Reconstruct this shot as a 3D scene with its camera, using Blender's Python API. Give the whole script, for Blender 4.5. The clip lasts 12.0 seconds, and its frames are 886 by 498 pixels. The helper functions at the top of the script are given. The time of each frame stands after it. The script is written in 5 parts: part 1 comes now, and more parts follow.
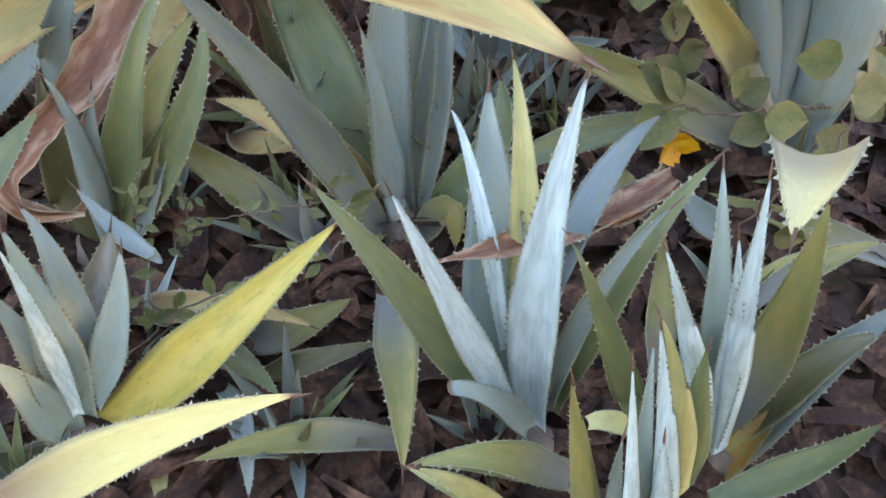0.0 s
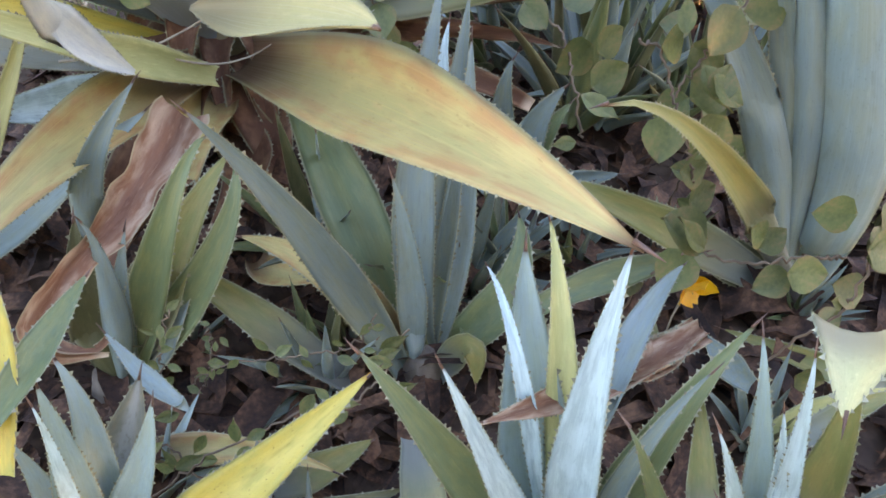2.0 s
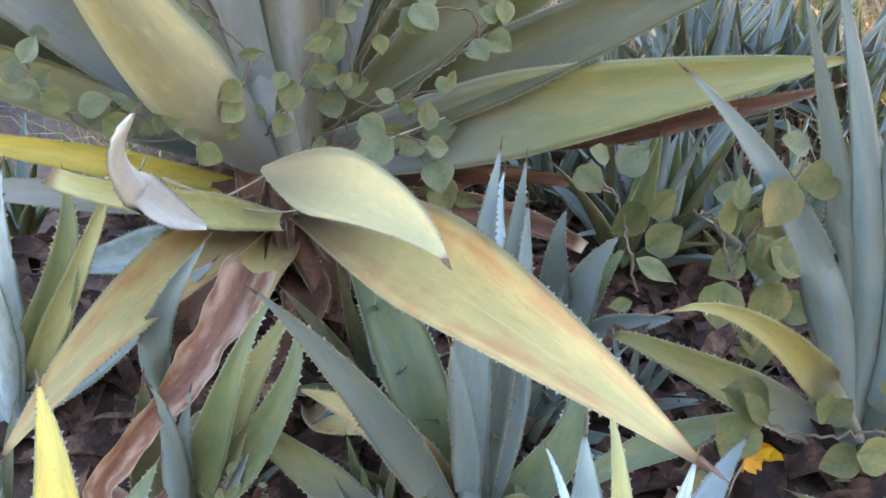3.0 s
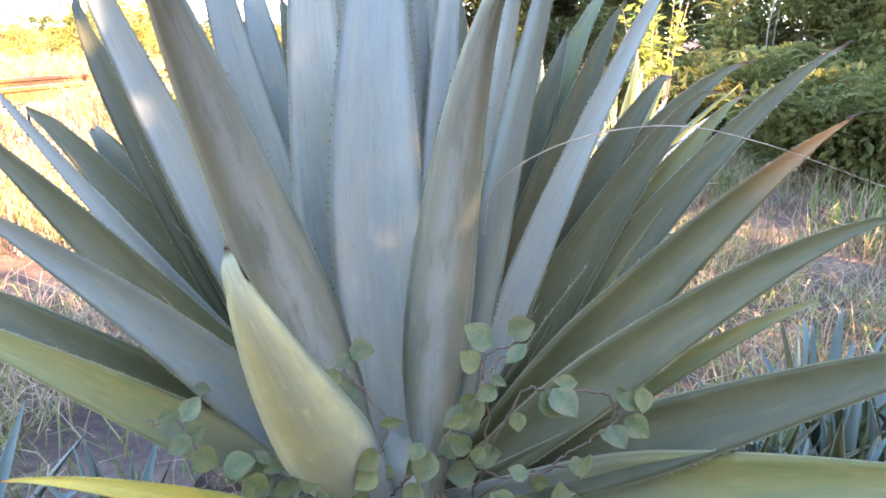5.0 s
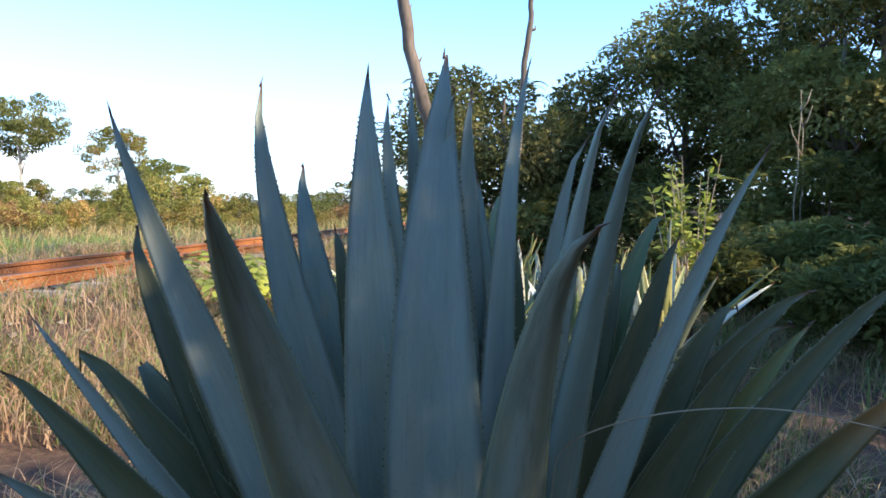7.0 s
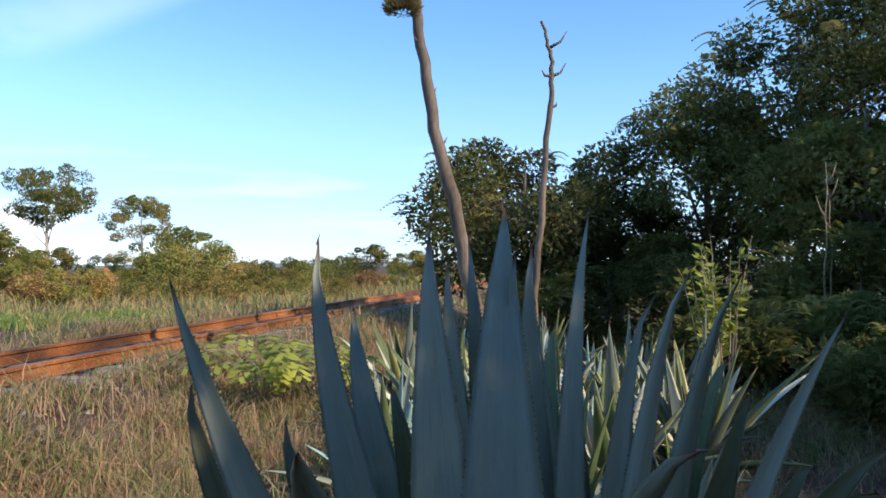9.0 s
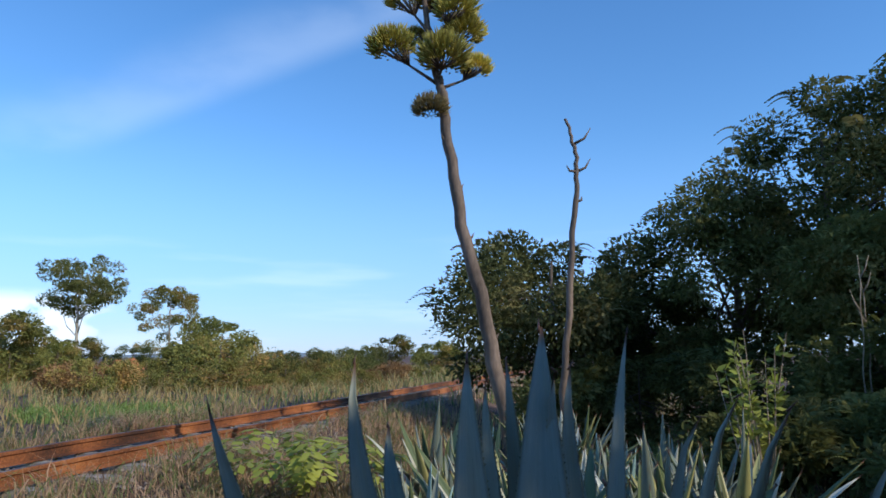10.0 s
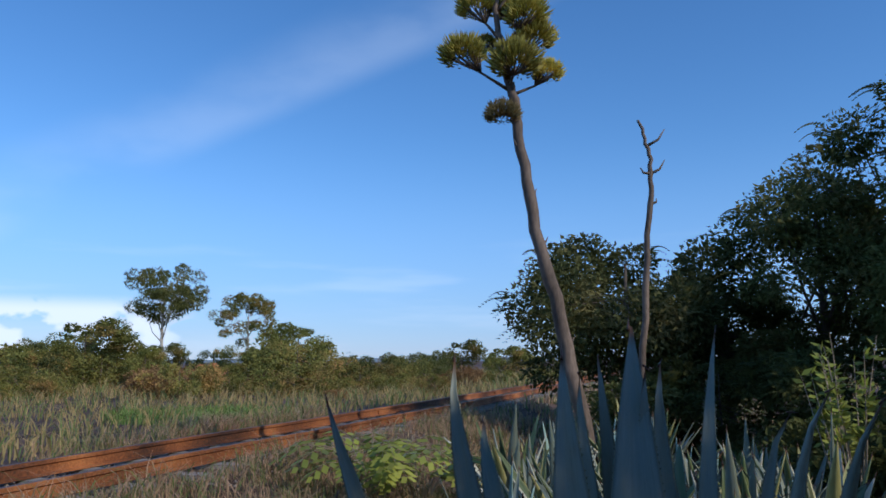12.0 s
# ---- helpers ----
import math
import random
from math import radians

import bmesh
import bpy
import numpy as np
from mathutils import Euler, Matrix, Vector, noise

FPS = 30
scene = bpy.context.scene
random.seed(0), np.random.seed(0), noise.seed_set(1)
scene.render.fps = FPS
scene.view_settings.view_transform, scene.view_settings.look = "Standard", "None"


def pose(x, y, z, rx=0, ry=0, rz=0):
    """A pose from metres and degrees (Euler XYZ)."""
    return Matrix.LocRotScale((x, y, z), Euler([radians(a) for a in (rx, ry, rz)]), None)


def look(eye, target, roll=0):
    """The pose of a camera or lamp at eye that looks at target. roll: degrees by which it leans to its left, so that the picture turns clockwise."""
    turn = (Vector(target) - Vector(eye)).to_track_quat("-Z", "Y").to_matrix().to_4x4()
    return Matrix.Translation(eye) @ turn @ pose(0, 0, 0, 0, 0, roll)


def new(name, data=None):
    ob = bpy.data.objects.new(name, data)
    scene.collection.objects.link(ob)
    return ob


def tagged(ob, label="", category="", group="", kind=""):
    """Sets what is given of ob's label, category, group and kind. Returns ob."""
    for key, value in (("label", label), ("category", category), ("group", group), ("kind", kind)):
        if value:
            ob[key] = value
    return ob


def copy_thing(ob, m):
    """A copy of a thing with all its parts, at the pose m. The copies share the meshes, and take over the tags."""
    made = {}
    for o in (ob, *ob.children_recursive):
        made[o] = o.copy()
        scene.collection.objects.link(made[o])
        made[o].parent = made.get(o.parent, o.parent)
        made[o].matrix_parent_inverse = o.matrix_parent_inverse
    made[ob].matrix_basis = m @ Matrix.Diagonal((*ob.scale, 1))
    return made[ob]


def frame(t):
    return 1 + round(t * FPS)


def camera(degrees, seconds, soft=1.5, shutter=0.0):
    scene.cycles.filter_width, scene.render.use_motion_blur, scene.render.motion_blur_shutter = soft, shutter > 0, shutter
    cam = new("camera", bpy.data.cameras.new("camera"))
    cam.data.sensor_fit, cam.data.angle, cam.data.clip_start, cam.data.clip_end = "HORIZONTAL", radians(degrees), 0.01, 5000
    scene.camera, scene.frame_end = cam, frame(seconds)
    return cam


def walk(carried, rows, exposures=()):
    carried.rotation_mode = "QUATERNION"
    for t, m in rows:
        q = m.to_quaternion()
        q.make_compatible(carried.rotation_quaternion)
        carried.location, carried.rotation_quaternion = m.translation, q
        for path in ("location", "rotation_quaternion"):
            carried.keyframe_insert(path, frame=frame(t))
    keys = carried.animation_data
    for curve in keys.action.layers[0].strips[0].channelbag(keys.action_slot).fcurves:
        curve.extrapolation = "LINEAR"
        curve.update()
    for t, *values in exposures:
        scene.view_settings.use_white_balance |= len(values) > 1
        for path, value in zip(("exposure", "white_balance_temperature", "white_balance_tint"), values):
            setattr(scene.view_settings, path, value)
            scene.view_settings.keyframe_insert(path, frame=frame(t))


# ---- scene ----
cam = camera(62.0, 12.0, soft=1.65)

PATH = [
    (0, (0.047, -1.52, 0.951), (0.432, -0.344, -0.62), 0.4),
    (0.5, (0.049, -1.512, 0.962), (0.434, -0.296, -0.579), -0.0),
    (1, (0.04, -1.496, 0.973), (0.463, -0.266, -0.546), 1.2),
    (1.5, (0.029, -1.477, 0.989), (0.474, -0.214, -0.497), 1.7),
    (2, (0.007, -1.458, 1.002), (0.486, -0.118, -0.403), 2.2),
    (2.5, (0.0, -1.436, 1.04), (0.458, -0.005, -0.28), 1.2),
    (2.8, (0.0, -1.415, 1.077), (0.431, 0.065, -0.198), 0.3),
    (3, (0.007, -1.405, 1.087), (0.41, 0.13, -0.131), -0.4),
    (3.5, (0.012, -1.39, 1.105), (0.358, 0.284, 0.066), -2.3),
    (3.7, (0.005, -1.388, 1.115), (0.341, 0.335, 0.156), -2.4),
    (5.3, (-0.089, -1.296, 1.257), (0.148, 0.634, 0.789), 0.9),
    (5.5, (-0.104, -1.28, 1.264), (0.144, 0.661, 0.851), 0.5),
    (6, (-0.109, -1.273, 1.302), (0.107, 0.692, 1.002), 0.7),
    (6.5, (-0.114, -1.252, 1.342), (0.074, 0.729, 1.141), 0.1),
    (7, (-0.115, -1.239, 1.387), (0.061, 0.749, 1.265), 0.1),
    (7.2, (-0.119, -1.225, 1.404), (0.051, 0.766, 1.311), -0.8),
    (8.8, (-0.195, -1.195, 1.577), (-0.062, 0.801, 1.58), -0.5),
    (9, (-0.198, -1.19, 1.59), (-0.07, 0.806, 1.634), -0.5),
    (9.5, (-0.211, -1.202, 1.623), (-0.111, 0.789, 1.787), -0.5),
    (10, (-0.222, -1.198, 1.653), (-0.161, 0.78, 1.938), -0.4),
    (10.5, (-0.221, -1.224, 1.66), (-0.205, 0.743, 2.019), -0.3),
    (11, (-0.244, -1.255, 1.657), (-0.274, 0.711, 2.019), -0.2),
    (11.5, (-0.266, -1.288, 1.649), (-0.343, 0.683, 1.98), -0.2),
    (12, (-0.277, -1.305, 1.638), (-0.404, 0.669, 1.938), -0.4),
]
EXPOSURES = [(0.0, 3.1, 12600, 38), (2.0, 3.15, 12200, 38), (3.5, 3.4, 10200, 37), (5.3, 3.2, 8400, 32), (6.0, 2.75, 7700, 27), (6.5, 1.9, 7100, 19), (7.0, 0.8, 6500, 10),
             (8.8, 0.1, 6600, 10), (9.5, -0.15, 6050, 9), (10.0, -0.5, 5750, 9), (10.6, -0.8, 5650, 10), (12.0, -0.9, 5550, 11)]
walk(cam, [(t, look(e, g, r)) for t, e, g, r in PATH], EXPOSURES)

# ---- light ----
SUN = Vector((0.70, -0.48, 0.53)).normalized()
sun = new("sun", bpy.data.lights.new("sun", "SUN"))
sun.data.energy, sun.data.angle, sun.data.color = 5.0, radians(0.5), (1.0, 0.85, 0.64)
sun.rotation_euler = SUN.to_track_quat("Z", "Y").to_euler()

world = bpy.data.worlds.new("sky")
scene.world = world
world.use_nodes = True


def build_sky():
    nt = world.node_tree
    n, link = nt.nodes, nt.links.new
    n.clear()
    out, bg, sky = n.new("ShaderNodeOutputWorld"), n.new("ShaderNodeBackground"), n.new("ShaderNodeTexSky")
    sky.sky_type, sky.sun_disc = "NISHITA", False
    sky.sun_elevation, sky.sun_rotation = math.asin(SUN.z), math.atan2(SUN.x, SUN.y)
    sky.air_density, sky.dust_density, sky.ozone_density = 1.0, 0.15, 4.0
    bg.inputs["Strength"].default_value = 0.26
    co = n.new("ShaderNodeTexCoord")

    def maths(op, a, b=None):
        m = n.new("ShaderNodeMath")
        m.operation, m.use_clamp = op, False
        for i, v in enumerate((a, b)):
            if v is None:
                continue
            if isinstance(v, (int, float)):
                m.inputs[i].default_value = v
            else:
                link(v, m.inputs[i])
        return m.outputs[0]

    def dot(v):
        d = n.new("ShaderNodeVectorMath")
        d.operation = "DOT_PRODUCT"
        link(co.outputs["Generated"], d.inputs[0])
        d.inputs[1].default_value = v
        return d.outputs["Value"]

    def smooth(v, lo, hi):
        m = n.new("ShaderNodeMapRange")
        m.interpolation_type = "SMOOTHSTEP"
        m.inputs["From Min"].default_value, m.inputs["From Max"].default_value = lo, hi
        link(v, m.inputs["Value"])
        return m.outputs["Result"]

    def fine(scale, detail, stretch=(1, 1, 1)):
        mp, t = n.new("ShaderNodeMapping"), n.new("ShaderNodeTexNoise")
        mp.inputs["Scale"].default_value = stretch
        t.inputs["Scale"].default_value, t.inputs["Detail"].default_value = scale, detail
        link(co.outputs["Generated"], mp.inputs["Vector"])
        link(mp.outputs[0], t.inputs["Vector"])
        return t.outputs["Fac"]

    # a long thin veil of high cloud
    a, b = Vector((-0.43, 0.862, 0.255)).normalized(), Vector((-0.127, 0.906, 0.403)).normalized()
    across = b.cross(a).normalized()
    off = dot(across)
    veil = maths("MULTIPLY", smooth(off, -0.035, 0.0), maths("SUBTRACT", 1.0, smooth(off, 0.012, 0.085)))
    veil = maths("MULTIPLY", veil, smooth(fine(3.6, 5.0, (1, 1, 2.2)), 0.30, 0.62))
    veil = maths("MULTIPLY", veil, smooth(dot((0, 1, 0)), 0.3, 0.7))
    veil = maths("MULTIPLY", veil, 0.15)
    # thin flat streaks under it
    sheet = maths("MULTIPLY", smooth(fine(3.0, 4.0, (1, 1, 9.0)), 0.50, 0.70), maths("SUBTRACT", 1.0, smooth(dot((0, 0, 1)), 0.10, 0.20)))
    veil = maths("MAXIMUM", veil, maths("MULTIPLY", sheet, 0.18))
    # pale air and small heaped clouds low over the land
    low = maths("MULTIPLY", maths("SUBTRACT", 1.0, smooth(dot((0, 0, 1)), 0.02, 0.30)), 0.62)
    heap = maths("MULTIPLY", smooth(fine(16.0, 6.0, (1, 1, 1.5)), 0.43, 0.51), maths("SUBTRACT", 1.0, smooth(dot((0, 0, 1)), 0.062, 0.086)))
    heap = maths("MULTIPLY", heap, smooth(dot(Vector((-0.51, 0.858, 0.048)).normalized()), 0.988, 0.996))
    cloud = maths("MAXIMUM", veil, heap)
    pale = n.new("ShaderNodeMix")
    pale.data_type = "RGBA"
    pale.inputs["B"].default_value = (1.72, 2.78, 4.95, 1)
    link(low, pale.inputs["Factor"])
    mix = n.new("ShaderNodeMix")
    mix.data_type = "RGBA"
    link(cloud, mix.inputs["Factor"])
    rich = n.new("ShaderNodeHueSaturation")
    rich.inputs["Saturation"].default_value = 1.13
    link(sky.outputs[0], rich.inputs["Color"])
    link(rich.outputs[0], pale.inputs["A"])
    link(pale.outputs["Result"], mix.inputs["A"])
    mix.inputs["B"].default_value = (6.3, 6.7, 7.2, 1)
    link(mix.outputs["Result"], bg.inputs["Color"])
    link(bg.outputs[0], out.inputs["Surface"])


build_sky()


# ---- materials ----
def material(name, colours, scale=8.0, rough=0.6, bump=0.0, fine=60.0, stretch=(1, 1, 1), spread=0.10, metal=0.0, thin=0.0, spec=0.4):
    """Mottled at two scales, from the object's own coordinates; thin: share of light that passes through."""
    m = bpy.data.materials.new(name)
    m.use_nodes = True
    nt = m.node_tree
    n, link = nt.nodes, nt.links.new
    bs, out = n["Principled BSDF"], n["Material Output"]
    bs.inputs["Roughness"].default_value, bs.inputs["Metallic"].default_value = rough, metal
    bs.inputs["Specular IOR Level"].default_value = spec
    co, mp = n.new("ShaderNodeTexCoord"), n.new("ShaderNodeMapping")
    mp.inputs["Scale"].default_value = stretch
    link(co.outputs["Object"], mp.inputs["Vector"])
    big, small, ramp = n.new("ShaderNodeTexNoise"), n.new("ShaderNodeTexNoise"), n.new("ShaderNodeValToRGB")
    big.inputs["Scale"].default_value, big.inputs["Detail"].default_value = scale, 4
    small.inputs["Scale"].default_value, small.inputs["Detail"].default_value = fine, 3
    link(mp.outputs[0], big.inputs["Vector"])
    link(mp.outputs[0], small.inputs["Vector"])
    add = n.new("ShaderNodeMath")
    add.operation = "MULTIPLY_ADD"
    link(small.outputs["Fac"], add.inputs[0])
    add.inputs[1].default_value = 0.45
    link(big.outputs["Fac"], add.inputs[2])
    sh = n.new("ShaderNodeMath")
    sh.operation = "SUBTRACT"
    link(add.outputs[0], sh.inputs[0])
    sh.inputs[1].default_value = 0.22
    link(sh.outputs[0], ramp.inputs["Fac"])
    e = ramp.color_ramp.elements
    while len(e) < len(colours):
        e.new(0.5)
    for i, c in enumerate(colours):
        e[i].position = 0.30 + 0.40 * i / max(1, len(colours) - 1)
        e[i].color = (*c, 1)
    info, geo, hsv = n.new("ShaderNodeObjectInfo"), n.new("ShaderNodeNewGeometry"), n.new("ShaderNodeHueSaturation")
    both = n.new("ShaderNodeMath")
    both.operation = "ADD"
    link(info.outputs["Random"], both.inputs[0])
    link(geo.outputs["Random Per Island"], both.inputs[1])
    val = n.new("ShaderNodeMapRange")
    val.inputs["From Max"].default_value = 2.0
    val.inputs["To Min"].default_value, val.inputs["To Max"].default_value = 1 - spread * 2, 1 + spread * 2
    link(both.outputs[0], val.inputs["Value"])
    link(val.outputs["Result"], hsv.inputs["Value"])
    link(ramp.outputs["Color"], hsv.inputs["Color"])
    link(hsv.outputs["Color"], bs.inputs["Base Color"])
    if bump:
        bp = n.new("ShaderNodeBump")
        bp.inputs["Strength"].default_value, bp.inputs["Distance"].default_value = bump, 0.01
        link(small.outputs["Fac"], bp.inputs["Height"])
        link(bp.outputs[0], bs.inputs["Normal"])
    if thin:
        tr, mx = n.new("ShaderNodeBsdfTranslucent"), n.new("ShaderNodeMixShader")
        link(hsv.outputs["Color"], tr.inputs["Color"])
        mx.inputs["Fac"].default_value = thin
        link(bs.outputs[0], mx.inputs[1])
        link(tr.outputs[0], mx.inputs[2])
        link(mx.outputs[0], out.inputs["Surface"])
    return m


def blade(name, body, second, heart=None, tip=(0.16, 0.07, 0.03), amount=0.75, rough=0.46, dots=0.0, root=None, tip_from=0.955):
    """Agave leaf: waxy bloom, streaks along the leaf, a paler margin, a browned tip; heart: colour of the leaf's middle band."""
    m = bpy.data.materials.new(name)
    m.use_nodes = True
    nt = m.node_tree
    n, link = nt.nodes, nt.links.new
    bs = n["Principled BSDF"]
    bs.inputs["Specular IOR Level"].default_value = 0.36
    uv, info = n.new("ShaderNodeUVMap"), n.new("ShaderNodeObjectInfo")
    sep = n.new("ShaderNodeSeparateXYZ")
    link(uv.outputs[0], sep.inputs[0])

    def noise_at(stretch, scale, detail):
        mp, t = n.new("ShaderNodeMapping"), n.new("ShaderNodeTexNoise")
        t.noise_dimensions = "4D"
        mp.inputs["Scale"].default_value = stretch
        t.inputs["Scale"].default_value, t.inputs["Detail"].default_value = scale, detail
        link(uv.outputs[0], mp.inputs["Vector"])
        link(mp.outputs[0], t.inputs["Vector"])
        k = n.new("ShaderNodeMath")
        k.operation = "MULTIPLY"
        k.inputs[1].default_value = 37.0
        link(info.outputs["Random"], k.inputs[0])
        link(k.outputs[0], t.inputs["W"])
        return t.outputs["Fac"]

    def ranged(v, lo, hi, a=0.0, b=1.0):
        r = n.new("ShaderNodeMapRange")
        r.interpolation_type = "SMOOTHSTEP"
        for k, x in (("From Min", lo), ("From Max", hi), ("To Min", a), ("To Max", b)):
            r.inputs[k].default_value = x
        link(v, r.inputs["Value"])
        return r.outputs["Result"]

    def mixed(f, a, b):
        x = n.new("ShaderNodeMix")
        x.data_type = "RGBA"
        for k, v in (("Factor", f), ("A", a), ("B", b)):
            if isinstance(v, tuple):
                x.inputs[k].default_value = (*v, 1)
            else:
                link(v, x.inputs[k])
        return x.outputs["Result"]

    def times(a, b):
        x = n.new("ShaderNodeMath")
        x.operation = "MULTIPLY"
        for i, v in enumerate((a, b)):
            if isinstance(v, float):
                x.inputs[i].default_value = v
            else:
                link(v, x.inputs[i])
        return x.outputs[0]

    streak = noise_at((26, 1.1, 1), 2.0, 4)
    blotch = noise_at((2.2, 5.5, 1), 2.0, 5)
    speck = noise_at((30, 110, 1), 1.6, 3)
    col = mixed(ranged(blotch, 0.38, 0.64, 0, amount), body, second)
    off = n.new("ShaderNodeMath")
    off.operation = "SUBTRACT"
    link(sep.outputs["X"], off.inputs[0])
    off.inputs[1].default_value = 0.5
    dist = n.new("ShaderNodeMath")
    dist.operation = "ABSOLUTE"
    link(off.outputs[0], dist.inputs[0])
    if heart:
        band = times(ranged(dist.outputs[0], 0.05, 0.34, 1, 0), ranged(blotch, 0.30, 0.55))
        col = mixed(band, col, heart)
    col = mixed(ranged(streak, 0.45, 0.75, 0, 0.30), col, tuple(min(1, c * 1.35 + 0.02) for c in body))
    col = mixed(ranged(speck, 0.60, 0.72, 0, 0.45), col, tuple(c * 0.5 for c in body))
    worn = noise_at((6, 9, 1), 2.0, 7)
    col = mixed(ranged(worn, 0.54, 0.74, 0, 0.26), col, tuple(min(1, c * 1.5 + 0.02) for c in second))
    col = mixed(ranged(worn, 0.46, 0.28, 0, 0.35), col, tuple(c * 0.6 for c in second))
    if dots:
        col = mixed(ranged(noise_at((14, 60, 1), 1.5, 1), 0.70, 0.74, 0, dots), col, (0.14, 0.06, 0.02))
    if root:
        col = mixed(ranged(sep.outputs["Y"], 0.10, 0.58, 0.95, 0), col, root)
    col = mixed(ranged(dist.outputs[0], 0.455, 0.49, 0, 0.5), col, (0.42, 0.40, 0.22))
    col = mixed(ranged(sep.outputs["Y"], tip_from, 0.995, 0, 0.9), col, tip)
    hsv, val = n.new("ShaderNodeHueSaturation"), n.new("ShaderNodeMapRange")
    val.inputs["To Min"].default_value, val.inputs["To Max"].default_value = 0.86, 1.14
    link(info.outputs["Random"], val.inputs["Value"])
    link(val.outputs["Result"], hsv.inputs["Value"])
    link(col, hsv.inputs["Color"])
    link(hsv.outputs["Color"], bs.inputs["Base Color"])
    link(ranged(streak, 0.3, 0.7, rough - 0.06, rough + 0.14), bs.inputs["Roughness"])
    bp = n.new("ShaderNodeBump")
    bp.inputs["Strength"].default_value, bp.inputs["Distance"].default_value = 0.10, 0.003
    link(streak, bp.inputs["Height"])
    link(bp.outputs[0], bs.inputs["Normal"])
    tr, mx = n.new("ShaderNodeBsdfTranslucent"), n.new("ShaderNodeMixShader")
    link(hsv.outputs["Color"], tr.inputs["Color"])
    mx.inputs["Fac"].default_value = 0.06
    link(bs.outputs[0], mx.inputs[1])
    link(tr.outputs[0], mx.inputs[2])
    link(mx.outputs[0], n["Material Output"].inputs["Surface"])
    return m


BLUE = blade("agave_blue", (0.250, 0.286, 0.238), (0.275, 0.288, 0.215))
PALEBLUE = blade("agave_pale_blue", (0.37, 0.53, 0.490), (0.24, 0.360, 0.325))
MIDBLUE = blade("agave_mid_blue", (0.205, 0.315, 0.275), (0.225, 0.310, 0.225))
TEAL = blade("agave_teal", (0.160, 0.245, 0.222), (0.190, 0.240, 0.175))
TEALDARK = blade("agave_dark_teal", (0.105, 0.160, 0.135), (0.140, 0.168, 0.105))
BLUEGREY = blade("agave_blue_grey", (0.165, 0.203, 0.166), (0.200, 0.212, 0.142))
GREY = blade("agave_grey", (0.140, 0.148, 0.104), (0.180, 0.158, 0.088), heart=(0.225, 0.245, 0.205))
GREEN = blade("agave_green", (0.095, 0.140, 0.060), (0.150, 0.165, 0.058))
GREENDARK = blade("agave_dark_green", (0.084, 0.088, 0.036), (0.116, 0.106, 0.046))
SCORCHED = blade("agave_scorched", (0.100, 0.102, 0.040), (0.140, 0.122, 0.046), tip=(0.46, 0.20, 0.07), tip_from=0.74)
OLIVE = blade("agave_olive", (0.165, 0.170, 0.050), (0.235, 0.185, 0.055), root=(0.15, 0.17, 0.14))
YELLOWGREEN = blade("agave_yellow_green", (0.300, 0.295, 0.110), (0.410, 0.360, 0.140), heart=(0.32, 0.31, 0.12))
YELLOW = blade("agave_yellow", (0.450, 0.375, 0.080), (0.590, 0.410, 0.070), heart=(0.60, 0.45, 0.10), tip=(0.5, 0.16, 0.02), amount=0.9, dots=0.7)
# root: brown leaf base, darkened further to paint the deep shadow at the core
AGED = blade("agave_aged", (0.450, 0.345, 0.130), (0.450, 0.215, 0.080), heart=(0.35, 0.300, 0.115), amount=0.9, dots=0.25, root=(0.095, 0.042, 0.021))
RUSTED = blade("agave_rusted", (0.21, 0.21, 0.07), (0.34, 0.13, 0.02), amount=1.0, tip=(0.4, 0.35, 0.25), dots=0.8)
PALEYELLOW = blade("agave_pale_yellow", (0.56, 0.47, 0.165), (0.64, 0.50, 0.18), heart=(0.54, 0.47, 0.165), root=(0.27, 0.16, 0.085))
PALEOLIVE = blade("agave_pale_olive", (0.40, 0.355, 0.165), (0.47, 0.39, 0.180), heart=(0.37, 0.34, 0.155), root=(0.24, 0.19, 0.10))
SUNNED = blade("agave_sunned", (0.36, 0.335, 0.165), (0.46, 0.405, 0.19), heart=(0.29, 0.295, 0.170), root=(0.19, 0.225, 0.215))
PALE = blade("agave_bleached", (0.60, 0.58, 0.45), (0.47, 0.49, 0.42), rough=0.55)
DEAD = blade("agave_dead", (0.130, 0.047, 0.022), (0.230, 0.105, 0.052), heart=(0.12, 0.042, 0.020), amount=1.0, rough=0.7, tip=(0.62, 0.5, 0.36))
WITHERING = blade("agave_withering", (0.22, 0.085, 0.040), (0.42, 0.26, 0.165), heart=(0.15, 0.052, 0.024), amount=1.0, rough=0.7, tip=(0.62, 0.5, 0.36))
SPINE = material("agave_spine", [(0.055, 0.030, 0.022), (0.17, 0.075, 0.042)], 40, 0.5, spread=0.2)
TOOTH = material("agave_tooth", [(0.13, 0.12, 0.065), (0.27, 0.26, 0.16)], 60, 0.5, spread=0.2)
SOIL = material("dry_soil", [(0.036, 0.020, 0.013), (0.085, 0.048, 0.031), (0.18, 0.108, 0.070)], 1.3, 0.95, 0.6, 30)
LITTER = material("leaf_litter", [(0.020, 0.008, 0.005), (0.060, 0.024, 0.012), (0.17, 0.072, 0.036)], 20, 0.85, 0.3, 120, spread=0.25)
STRAW = material("dry_grass", [(0.36, 0.210, 0.125), (0.52, 0.345, 0.210), (0.29, 0.235, 0.110)], 1.0, 0.7, 0, 8, spread=0.22, thin=0.25)
GRASS = material("green_grass", [(0.10, 0.17, 0.04), (0.19, 0.26, 0.07), (0.28, 0.27, 0.10)], 0.8, 0.65, 0, 8, spread=0.22, thin=0.25)
